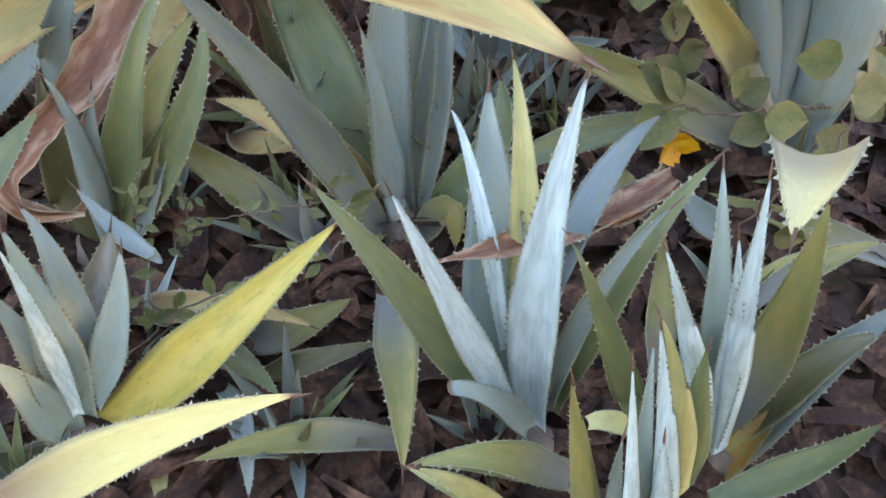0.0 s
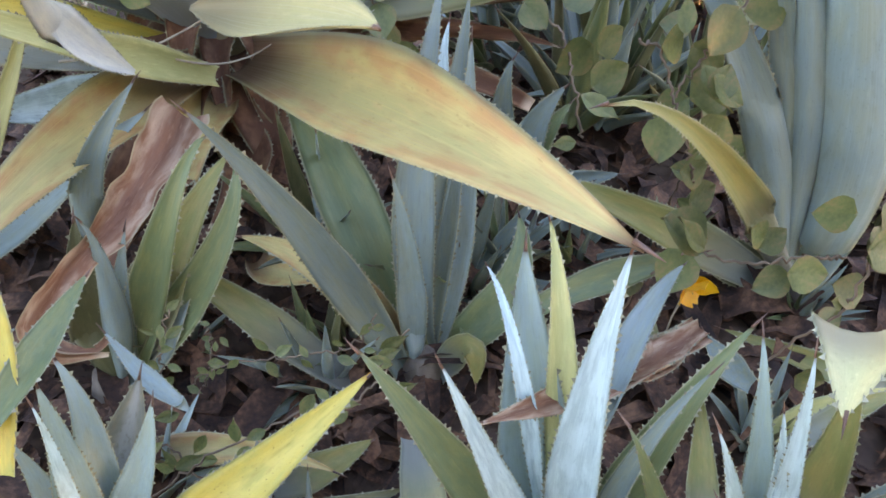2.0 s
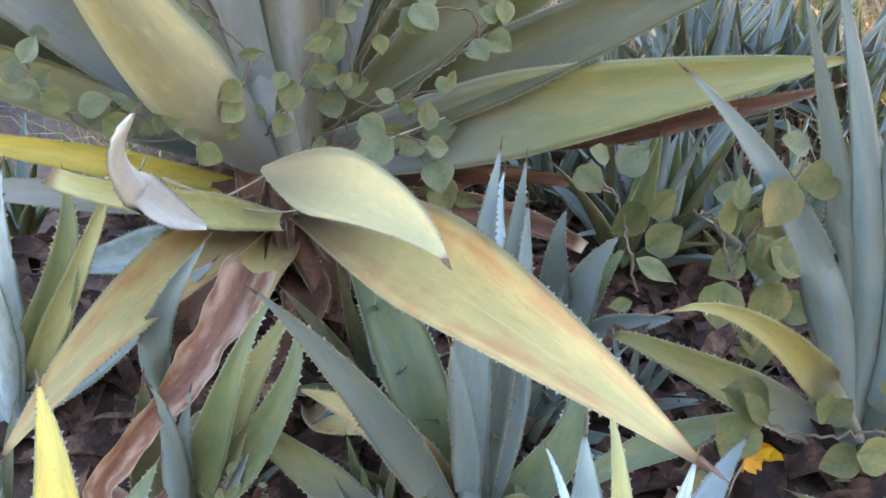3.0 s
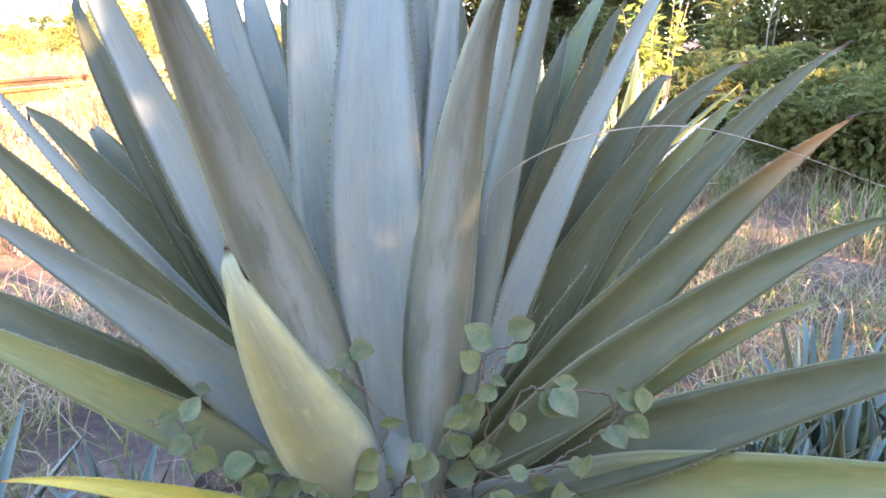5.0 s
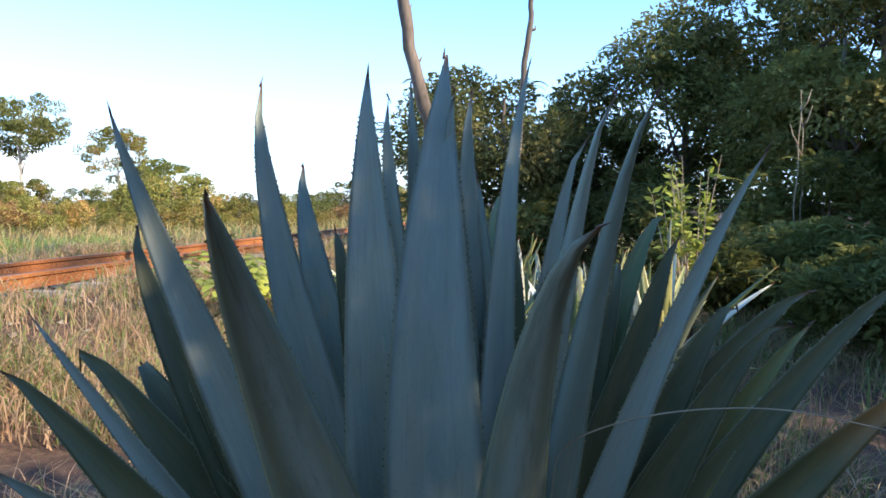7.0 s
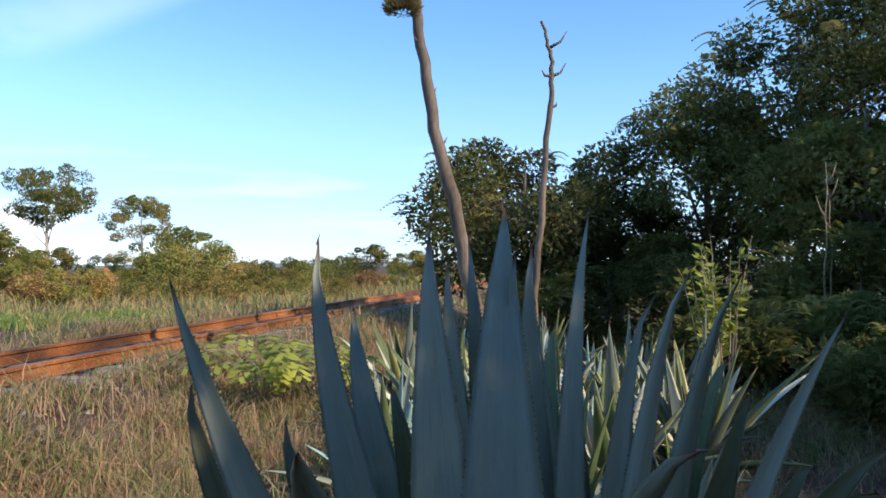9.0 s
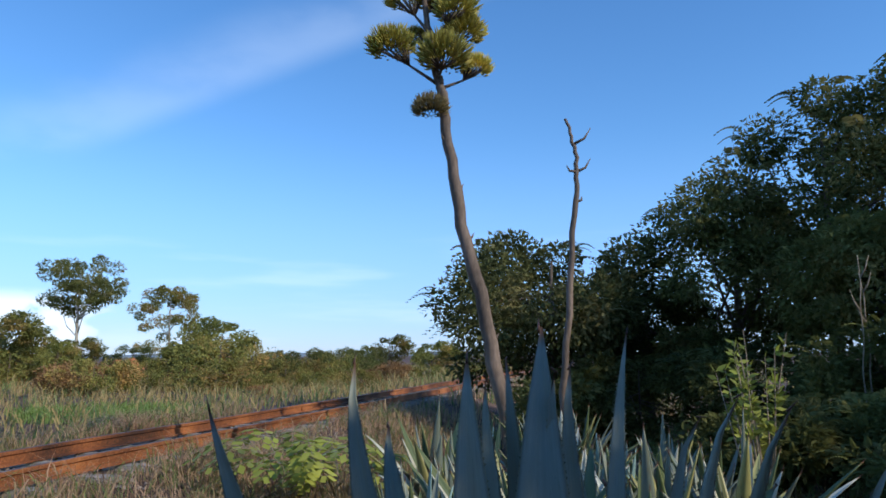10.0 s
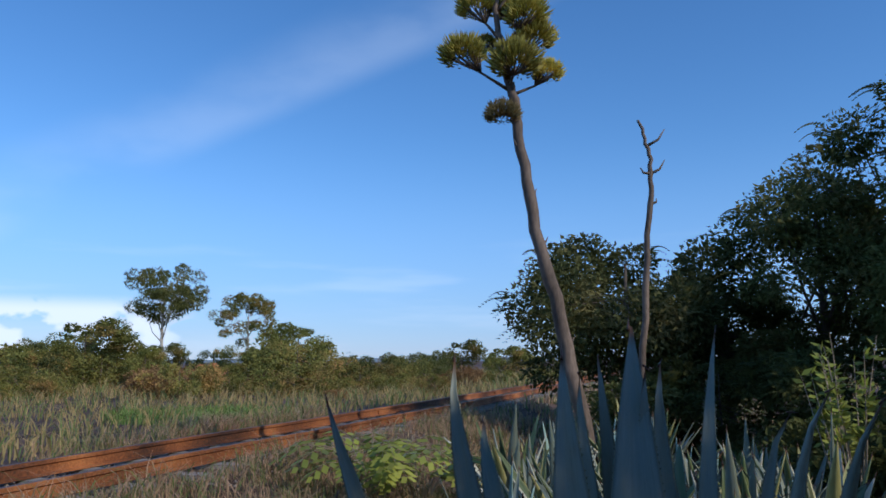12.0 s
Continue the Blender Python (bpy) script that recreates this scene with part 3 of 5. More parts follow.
blades("dry_grass", scatter(7000, 1.2, 5.0, -1.0, 3.0, 19, near_meadow, 0.5), (0.10, 0.34), 0.008, (STRAW, GRASS), 0.35, "dry straw-coloured grass in tree shade", 9, 1.2)
blades("meadow_grass", scatter(15000, -34, 3, 6.0, 34.0, 14, lambda x, y: beside_track(x, y) < -2.2, 0.5), (0.25, 0.75), 0.035, (MEADOW, GRASS), 0.3, "tall dry meadow grass beyond the railway", 4, 0.7)
blades("meadow_grass", scatter(12000, -75, 25, 30.0, 80.0, 15, lambda x, y: beside_track(x, y) < -2.2 or beside_track(x, y) > 2, 0.5), (0.4, 1.0), 0.10, (MEADOW, GRASS), 0.35, "far tall dry meadow grass", 5)
blades("lush_grass", [(-7.2 + 2.3 * math.cos(a) * r, 16.4 + 2.0 * math.sin(a) * r) for a, r in
                      zip(np.random.default_rng(16).uniform(0, 6.283, 3000), np.sqrt(np.random.default_rng(17).uniform(0, 1, 3000)))],
       (0.2, 0.45), 0.03, (LUSH, GRASS), 0.2, "bright green patch of grass beyond the railway", 6)
blades("undergrowth_grass", scatter(9000, 3.0, 12.0, 2.0, 14.0, 18, None, 0.4), (0.2, 0.6), 0.014, (GRASS, STRAW), 0.12, "shaded grass at the edge of the wood", 7)


def build_litter():
    rng = random.Random(21)
    verts, faces = [], []
    for j in range(2600):
        a, k = rng.uniform(0, 6.28), math.sqrt(rng.random()) * rng.uniform(0.8, 1.12)
        x, y = 0.25 + 1.3 * k * math.cos(a), -0.55 + 1.25 * k * math.sin(a)
        a, length, w = rng.uniform(0, 6.28), rng.uniform(0.04, 0.28) * rng.random() ** 0.6 + 0.03, rng.uniform(0.004, 0.030)
        d, s = Vector((math.cos(a), math.sin(a), rng.uniform(-0.12, 0.25))), Vector((-math.sin(a), math.cos(a), rng.uniform(-0.5, 0.5)))
        p = Vector((x, y, height(x, y) + rng.uniform(0.004, 0.045)))
        n, rows = len(verts), 5
        lift = rng.uniform(-0.02, 0.05)
        for i in range(rows):
            v = i / (rows - 1)
            q = p + d * (v - 0.5) * length + Vector((0, 0, lift * math.sin(3.1 * v) + 0.008 * math.sin(9 * v + j)))
            k = w * (0.35 + 0.65 * math.sin(math.pi * min(0.95, v + 0.08)))
            verts += [q - s * k, q + Vector((0, 0, -k * 0.4)), q + s * k]
        for i in range(rows - 1):
            b = n + i * 3
            faces += [(b, b + 1, b + 4, b + 3), (b + 1, b + 2, b + 5, b + 4)]
    tagged(new("leaf_litter", mesh_of("leaf_litter", verts, faces, (LITTER,), None, True)), "brown dead leaf strips littering the soil", "leaf litter", kind="stuff")


build_litter()


# ---- trees and shrubs ----
def foliage(centres, radii, per, size, rng, flat=0.75, droop=0.2):
    """Small folded leaves in clumps round centres, denser towards each clump's skin."""
    verts, faces = [], []
    cents = np.repeat(np.asarray(centres, float), per, 0)
    rad = np.repeat(np.asarray(radii, float), per)
    n = len(cents)
    d = rng.normal(size=(n, 3))
    d /= np.linalg.norm(d, axis=1)[:, None]
    r = rad * rng.uniform(0.25, 1.05, n) ** 0.6
    d2 = d * np.array([1, 1, flat])
    p = cents + d2 * r[:, None]
    way = d + rng.normal(scale=0.7, size=(n, 3)) + np.array([0, 0, -droop])
    way /= np.linalg.norm(way, axis=1)[:, None]
    side = np.cross(way, rng.normal(size=(n, 3)))
    side /= np.linalg.norm(side, axis=1)[:, None] + 1e-9
    up = np.cross(side, way)
    s = (size * rng.uniform(0.55, 1.25, n))[:, None]
    v = np.stack([p, p + way * s * 0.45 + side * s * 0.24 + up * s * 0.06, p + way * s - up * s * 0.08, p + way * s * 0.45 - side * s * 0.24 + up * s * 0.06], 1).reshape(-1, 3)
    first = (np.arange(n) * 4).tolist()
    return v, [(f, f + 1, f + 2, f + 3) for f in first]


def fronds(centres, radii, count, reach, rng):
    """Arching compound leaves that stand out from the clumps, each of many paired leaflets."""
    verts, faces = [], []
    for j in range(count):
        i = rng.integers(len(centres))
        d = rng.normal(size=3)
        d[2] = abs(d[2]) * 0.7
        d /= np.linalg.norm(d)
        p = np.asarray(centres[i]) + d * radii[i] * 0.75
        way = d * np.array([1, 1, 0.5])
        length = reach * rng.uniform(0.6, 1.2)
        side = np.cross(way, [0, 0, 1.0])
        side /= np.linalg.norm(side) + 1e-9
        for k in range(9):
            u = (k + 1) / 9
            q = p + way * length * u + np.array([0, 0, 0.25 * u - 0.62 * u * u]) * length
            for sgn in (1, -1):
                w = length * 0.26 * (1 - 0.45 * u)
                tip = q + side * sgn * w + way * w * 0.45 + np.array([0, 0, -0.3 * w])
                m, b = (q + tip) * 0.5, way * w * 0.24
                n = len(verts)
                verts += [q, m + b, tip, m - b]
                faces.append((n, n + 1, n + 2, n + 3))
    return verts, faces


def grow(at, tall, spread, label, seed, leaves=9000, size=0.14, mat=None, bark=None, trunk_r=0.12, bare=0.35, clumps=26, lop=(0, 0), name="tree", category="tree", group="", flat=0.75, lean=(0, 0), tight=1.0):
    """A tree or shrub: tapered trunk, limbs that fork out to clumps, and a crown of single small leaves."""
    rng = np.random.default_rng(seed)
    x, y = at[0], at[1]
    plant = thing(name, (x, y, height(x, y) if math.hypot(x, y) < 400 else 0.2), label, category, group)
    crown_z, crown_r = tall * (bare + (1 - bare) * 0.5), tall * (1 - bare) * 0.5
    centres, radii = [], []
    for i in range(clumps):
        d = rng.normal(size=3)
        d /= np.linalg.norm(d)
        k = rng.uniform(0.35, 1.0) ** 0.5
        c = np.array([d[0] * spread * 0.5 * k + lop[0], d[1] * spread * 0.5 * k + lop[1], crown_z + d[2] * crown_r * k * 0.85])
        centres.append(c)
        radii.append(rng.uniform(0.10, 0.22) * tight * spread * (0.75 if abs(d[2]) > 0.8 else 1.0))
    pts, r = [], []
    for i in range(7):
        u = i / 6
        pts.append((lop[0] * u * u * 0.6 + lean[0] * u + rng.normal(scale=0.03) * tall * 0.15 * u, lop[1] * u * u * 0.6 + lean[1] * u, tall * 0.82 * u - 0.1 * (1 - u)))
        r.append(trunk_r * (1.15 - 0.95 * u) + (0.35 * trunk_r if i == 0 else 0))
    limbs = []
    for c in centres[: max(6, clumps // 2)]:
        u = rng.uniform(0.35, 0.85)
        k = u * 6
        a = Vector(pts[int(k)]).lerp(Vector(pts[min(6, int(k) + 1)]), k - int(k))
        b = Vector(c)
        bend = a.lerp(b, 0.55) + Vector((0, 0, -0.06 * tall * rng.uniform(0, 1)))
        q = trunk_r * (0.50 - 0.32 * u)
        limbs.append(tube([a, a.lerp(bend, 0.5), bend, bend.lerp(b, 0.6), b], [q, q * 0.75, q * 0.55, q * 0.35, q * 0.12], 6))
    v, f = tube(pts, r, 9)
    part("trunk", mesh_of("trunk", v, f, (bark or BARK,), None, True), plant)
    if name == "tree":
        for v, f in limbs:
            part("limb", mesh_of("limb", v, f, (bark or BARK,), None, True), plant)
    else:
        v, f = joined(limbs)
        tagged(part("branchwork", mesh_of("branchwork", v, f, (bark or BARK,), None, True), plant), kind="stuff")
    if y > 2 and (group == "wood" or lop[0]):
        leaves, size = int(leaves * 1.7), size * 0.76
    v, f = foliage(centres, radii, max(1, leaves // clumps), size, rng, flat)
    if group in ("wood", "undergrowth") or lop[0]:
        v, f = joined([(list(v), f), fronds(centres, radii, 300 if y > 2 else 170, 0.09 * spread + 0.22, rng)])
    tagged(part("crown", mesh_of("crown", v, f, (mat or FOLIAGE,)), plant), kind="stuff")
    return plant


WOOD = "dark leafy tree at the edge of a dense wood"
grow((2.5, 14.2), 4.4, 4.6, "dark spreading tree behind the agave flower stem", 31, 13000, 0.175, mat=DARKLEAF, bare=0.12, clumps=34, lop=(0.1, 0))
grow((4.6, 14.5), 3.6, 3.4, WOOD, 32, 9000, 0.155, bare=0.1, clumps=26, group="wood")
grow((6.05, 13.2), 5.4, 3.8, WOOD, 33, 11000, 0.155, bare=0.08, clumps=30, group="wood")
grow((7.65, 12.6), 7.2, 4.2, WOOD, 34, 14000, 0.155, bare=0.08, clumps=38, group="wood")
grow((9.1, 11.6), 8.5, 4.6, WOOD, 35, 16000, 0.155, bare=0.06, clumps=42, group="wood")
grow((9.35, 8.6), 7.8, 4.6, WOOD, 36, 15000, 0.155, bare=0.06, clumps=40, group="wood")
grow((7.0, 9.6), 4.8, 3.0, WOOD, 37, 12000, 0.155, bare=0.05, clumps=34, group="wood")
grow((10.4, 6.0), 7.0, 4.6, WOOD, 38, 11000, 0.155, bare=0.06, clumps=34, group="wood")
grow((11.5, 12.0), 8.0, 5.0, WOOD, 39, 9000, 0.16, bare=0.1, clumps=30, group="wood")
for i, (x, y, h, w) in enumerate(((3.6, 11.8, 1.7, 2.4), (4.9, 10.3, 2.0, 2.4), (6.0, 8.3, 2.2, 2.5), (7.4, 7.0, 2.3, 2.6), (5.1, 7.2, 1.3, 1.7), (8.6, 5.0, 2.4, 2.8), (6.4, 5.6, 1.3, 1.8), (2.4, 12.0, 1.5, 2.0), (4.3, 5.3, 1.0, 1.6), (3.9, 7.2, 1.1, 1.7), (4.9, 4.2, 1.1, 1.7))):
    grow((x, y), h, w, "dark green undergrowth shrub at the edge of the wood", 50 + i, 5200, 0.11, bare=0.0, clumps=24, trunk_r=0.03, name="shrub", category="shrub", group="undergrowth")
# unseen trees, added outside the view to throw dappled shade over the agaves
grow((5.2, -3.8), 5.9, 3.4, WOOD, 70, 9500, 0.19, bare=0.46, clumps=32, group="wood")
grow((7.8, -5.7), 7.6, 3.4, WOOD, 77, 4000, 0.20, bare=0.55, clumps=24, group="wood")
grow((7.6, 1.4), 4.0, 3.6, WOOD, 78, 9000, 0.17, bare=0.05, clumps=30, group="wood")
grow((8.8, 3.8), 4.2, 3.6, WOOD, 79, 9000, 0.17, bare=0.05, clumps=30, group="wood")
# unseen low shrubs, added to shade the grass on the right
for i, (x, y, h) in enumerate(((4.5, 0.1, 2.3), (5.0, 1.5, 2.4), (5.4, 3.0, 2.8))):
    grow((x, y), h, 2.2, "dark green undergrowth shrub at the edge of the wood", 120 + i, 3000, 0.12, bare=0.1, clumps=18, trunk_r=0.03, name="shrub", category="shrub", group="undergrowth")
grow((8.8, -3.2), 6.6, 4.6, WOOD, 71, 6500, 0.20, bare=0.05, clumps=34, group="wood")
grow((9.0, -8.0), 6.0, 4.6, WOOD, 72, 5200, 0.20, bare=0.1, clumps=30, group="wood")
grow((10.5, 2.4), 6.8, 4.6, WOOD, 73, 7000, 0.155, bare=0.05, clumps=34, group="wood")
# unseen trees added behind the camera to block part of the sky light
for i, (x, y) in enumerate(((-3.6, -6.4), (0.0, -6.8), (3.4, -7.2))):
    grow((x, y), 6.6, 5.2, WOOD, 74 + i, 5200, 0.26, bare=0.03, clumps=34, group="wood")
# far side of the railway
grow((-28.4, 60.5), 10.3, 7.0, "tall pale-trunked tree standing alone in scrub", 80, 13000, 0.22, bare=0.44, clumps=44, bark=PALEBARK, trunk_r=0.17, flat=0.6, tight=0.74)
grow((-20.9, 60.5), 7.8, 5.4, "rounded pale green tree in scrub", 81, 8000, 0.20, mat=LIGHTLEAF, bare=0.30, clumps=34, bark=PALEBARK, trunk_r=0.13, flat=0.6, tight=0.75)
bush_protos = []
for i, (m, lab, h, w, bare, many) in enumerate(((LIGHTLEAF, "dusty green scrub bush", 2.0, 4.4, 0.0, 22), (LIGHTLEAF, "tall olive green scrub bush", 3.7, 3.2, 0.18, 20), (FOLIAGE, "dark green scrub bush", 2.7, 3.6, 0.0, 20),
                                             (REDLEAF, "russet dry scrub bush", 1.7, 3.2, 0.0, 18), (LIGHTLEAF, "thin open scrub tree", 4.4, 4.0, 0.42, 15))):
    bush_protos.append(grow((-30 - 7 * i, 46), h, w, lab, 90 + i, 5200, 0.155, mat=m, bare=bare, clumps=many, trunk_r=0.05, name="bush", category="bush", group="scrub", flat=0.7))
rng_bush = random.Random(8)
for y0, y1, step_x, tall, kinds in ((25, 31, 1.4, (0.4, 0.85), (0, 0, 3, 2, 0, 3)), (32, 40, 1.25, (0.8, 1.35), (0, 2, 0, 2, 3, 0, 1)), (42, 52, 2.0, (0.9, 1.4), (1, 0, 2, 1, 2, 0)),
                                    (56, 72, 4.0, (0.9, 1.5), (0, 1, 2)), (85, 130, 7.0, (1.0, 1.9), (0, 1, 4, 2))):
    x = -0.86 * y0 - 3
    while x < 0.08 * y0:
        y = rng_bush.uniform(y0, y1)
        x += step_x * rng_bush.uniform(0.5, 1.5)
        low = 0.62 if x > -0.27 * y else 1.0
        gap = abs(x / y + 0.424) < 0.030 and y < 42
        if beside_track(x, y) > -3.2 or gap or (y0 < 30 and rng_bush.random() < 0.45):
            continue
        k = rng_bush.uniform(*tall) * low * (0.60 if y > 31 and (abs(x / y + 0.462) < 0.06 or abs(x / y + 0.345) < 0.05) else 1.0)
        copy_thing(bush_protos[rng_bush.choice(kinds)], pose(x, y, height(x, y) - 0.05, 0, 0, rng_bush.uniform(0, 360)) @ Matrix.Diagonal((k * rng_bush.uniform(0.9, 1.35), k, k * rng_bush.uniform(0.75, 1.15), 1)))
blades("dry_grass", scatter(4500, -6, 1.5, 1.0, 16.0, 22, lambda x, y: 0.35 < beside_track(x, y) < 2.6, 0.5), (0.10, 0.34), 0.010, (STRAW, GRASS), 0.2, "dry grass growing over the ballast edge", 10)
blades("dry_grass", scatter(9000, -4, 16.0, 12.0, 46.0, 23, lambda x, y: 0.6 < beside_track(x, y) < 7, 0.4), (0.2, 0.55), 0.04, (STRAW, GRASS), 0.35, "dry grass along the far railway", 11)


def build_bank():
    """A bare red cutting among the scrub."""
    verts, faces, n = [], [], 26
    for j in range(n):
        for i in range(n):
            u, v = i / (n - 1), j / (n - 1)
            x, y = -19.7 + 3.0 * u, 43 + 3.5 * v
            z = height(x, y) - 0.2 + 1.35 * step(v, 0.0, 0.35) * (1 - step(v, 0.7, 1.0)) * math.sin(math.pi * u) ** 0.7 + 0.45 * noise.noise((x * 1.4, y * 1.4, 2)) + 0.22 * noise.noise((x * 4, y * 4, 2))
            verts.append((x, y, z))
    faces = [(j * n + i, j * n + i + 1, (j + 1) * n + i + 1, (j + 1) * n + i) for j in range(n - 1) for i in range(n - 1)]
    tagged(new("earth_bank", mesh_of("earth_bank", verts, faces, (EARTH,), None, True)), "bare bank of red earth among scrub", "bank")


build_bank()


# ---- the flower stem, the dead stem ----
def build_flower_stem():
    plant = thing("agave_flower_stem", (0.86, 7.0, 0.1), "tall leaning agave flower stem with yellow-green flower clumps", "flower stem")
    o = plant.location - Vector((0, 0, 0.055))
    line = smooth_line([(0.86, 7, 0.0), (0.60, 7, 1.5), (0.39, 7, 2.46), (0.18, 7, 3.43), (0.07, 7, 4.3), (0.0, 7, 4.75), (-0.08, 7, 5.2), (-0.16, 7, 5.75), (-0.17, 7, 6.2)], 40)
    line = [p + Vector((0.016 * math.sin(i * 0.9) + 0.012 * math.sin(i * 2.3), 0.01 * math.sin(i), 0)) for i, p in enumerate(line)]
    rad = [0.082 * (1 - 0.80 * (i / 40) ** 1.15) * (1 + 0.10 * (i % 5 == 0)) + 0.006 for i in range(41)]
    v, f = tube([p - o for p in line], rad, 12)
    part("stalk", mesh_of("stalk", v, f, (STEM,), None, True), plant)
    rng = np.random.default_rng(4)
    for i in range(9):
        p = line[6 + 3 * i] - o
        a = rng.uniform(0, 6.28)
        d = Vector((math.cos(a), math.sin(a), 0.9)).normalized()
        v, f = tube([p + d * 0.03, p + d * 0.085, p + d * 0.125 + Vector((0, 0, 0.03))], [0.022, 0.014, 0.002], 5)
        part("bract", mesh_of("bract", v, f, (STEM,), None, True), plant)
    heads = (((0.0, 7, 4.62), (-0.10, 6.95, 4.42), 0.22), ((0.0, 7, 4.70), (-0.56, 7.0, 5.20), 0.30), ((0.02, 7, 4.66), (0.44, 7.05, 4.95), 0.20),
             ((-0.02, 7, 4.75), (0.05, 6.75, 4.98), 0.33), ((-0.05, 7, 5.0), (0.30, 7.1, 5.42), 0.28), ((-0.10, 7, 5.25), (0.20, 6.9, 5.62), 0.28),
             ((-0.12, 7, 5.35), (-0.38, 7.1, 5.84), 0.27), ((-0.14, 7, 5.6), (0.0, 7.2, 5.85), 0.22), ((-0.15, 7, 5.7), (0.06, 6.9, 6.05), 0.17), ((-0.16, 7, 5.9), (-0.16, 7, 6.28), 0.16),
             ((-0.10, 7, 5.2), (-0.28, 7.3, 5.45), 0.14))
    for i, (a, b, r) in enumerate(heads):
        a, b = Vector(a) - o, Vector(b) - o
        elbow = a.lerp(b, 0.62) + Vector((0, 0, -0.07))
        pieces = [tube([a, a.lerp(elbow, 0.5), elbow, b - Vector((0, 0, r * 0.25))], [0.024, 0.018, 0.014, 0.008], 6)]
        for k in range(18):
            w = 2 * math.pi * k / 18 + i
            q = b + Vector((math.cos(w) * r * 0.7, math.sin(w) * r * 0.7, rng.uniform(-0.1, 0.25) * r))
            pieces.append(tube([elbow, elbow.lerp(q, 0.6) + Vector((0, 0, -0.02)), q], [0.010, 0.007, 0.004], 5))
        v, f = joined(pieces)
        branch = part("branch", mesh_of("branch", v, f, (STEM,), None, True), plant)
        verts, faces = [], []
        for k in range(820):
            w = rng.uniform(0, 6.283)
            el = rng.uniform(-0.35, 1.0)
            u = math.sqrt(1 - el * abs(el)) if el > 0 else 1.0 + 0.4 * el
            ray = Vector((math.cos(w) * u, math.sin(w) * u, 0.85 * el))
            c = b + ray * r * rng.uniform(0.55, 0.98) - Vector((0, 0, 0.12 * r))
            d = (ray + Vector((0, 0, 0.55))).normalized()
            s = d.orthogonal().normalized()
            t = d.cross(s)
            h, g = r * rng.uniform(0.22, 0.42), r * 0.036
            n = len(verts)
            verts += [c - d * h * 0.5, c + s * g, c + t * g, c - s * g, c - t * g, c + d * h * 0.7]
            faces += [(n, n + 1, n + 2), (n, n + 2, n + 3), (n, n + 3, n + 4), (n, n + 4, n + 1), (n + 5, n + 2, n + 1), (n + 5, n + 3, n + 2), (n + 5, n + 4, n + 3), (n + 5, n + 1, n + 4)]
        tagged(part("flower_clump", mesh_of("flower_clump", verts, faces, (WITHERED if i == 0 else BUD,)), branch, "withered brown flower clump" if i == 0 else "yellow-green flower clump"), kind="stuff")


def build_dead_stem():
    plant = thing("dead_agave_stem", (1.78, 9.5, 0.1), "old grey dead agave flower stem with broken branches", "dead stem")
    o = plant.location
    line = smooth_line([(1.78, 9.5, 0.0), (1.86, 9.5, 1.5), (2.05, 9.5, 3.55), (2.12, 9.5, 4.33), (2.08, 9.5, 4.8), (1.97, 9.5, 5.18)], 26)
    line = [p + Vector((0.013 * math.sin(i * 1.1) + 0.012 * math.sin(i * 2.9), 0, 0)) for i, p in enumerate(line)]
    v, f = tube([p - o for p in line], [0.058 * (1 - 0.66 * i / 26) * (1 + 0.08 * (i % 4 == 0)) for i in range(27)], 10)
    part("stalk", mesh_of("stalk", v, f, (STEM,), None, True), plant)
    for a, b, c in (((2.08, 9.5, 4.78), (2.24, 9.45, 4.86), (2.34, 9.45, 5.02)), ((2.12, 9.5, 4.36), (2.25, 9.5, 4.42), (2.33, 9.5, 4.56)), ((2.11, 9.5, 4.36), (2.0, 9.45, 4.36), (1.96, 9.45, 4.44)), ((2.10, 9.5, 3.9), (2.18, 9.5, 3.93), (2.18, 9.5, 3.98))):
        v, f = tube([Vector(a) - o, Vector(b) - o, Vector(c) - o], [0.026, 0.018, 0.006], 6)
        part("broken_branch", mesh_of("broken_branch", v, f, (STEM,), None, True), plant)


def build_pale_pole(at, tall, lean, label):
    x, y = at
    plant = thing("slender_trunk", (x, y, height(x, y)), label, "trunk", "slender trunks")
    line = smooth_line([(0, 0, -0.1), (lean * 0.3, 0.02, tall * 0.35), (lean * 0.5, -0.03, tall * 0.7), (lean, 0, tall)], 18)
    line = [p + Vector((0.012 * math.sin(i * 1.3), 0, 0)) for i, p in enumerate(line)]
    v, f = tube(line, [0.013 * (1 - 0.6 * i / 18) for i in range(19)], 7)
    part("trunk", mesh_of("trunk", v, f, (TWIG,), None, True), plant)
    for a, b in ((13, (-0.12, 0.0, 0.2)), (16, (0.1, -0.05, 0.2))):
        v, f = tube([line[a], line[a] + Vector(b) * 0.6, line[a] + Vector(b) + Vector((0, 0, 0.08))], [0.013, 0.009, 0.003], 5)
        part("limb", mesh_of("limb", v, f, (TWIG,), None, True), plant)


build_flower_stem()
build_dead_stem()
for at, tall, lean in (((5.3, 8.0), 2.9, 0.08), ((5.62, 8.3), 2.7, -0.06)):
    build_pale_pole(at, tall, lean, "slender pale bare trunk at the edge of the wood")


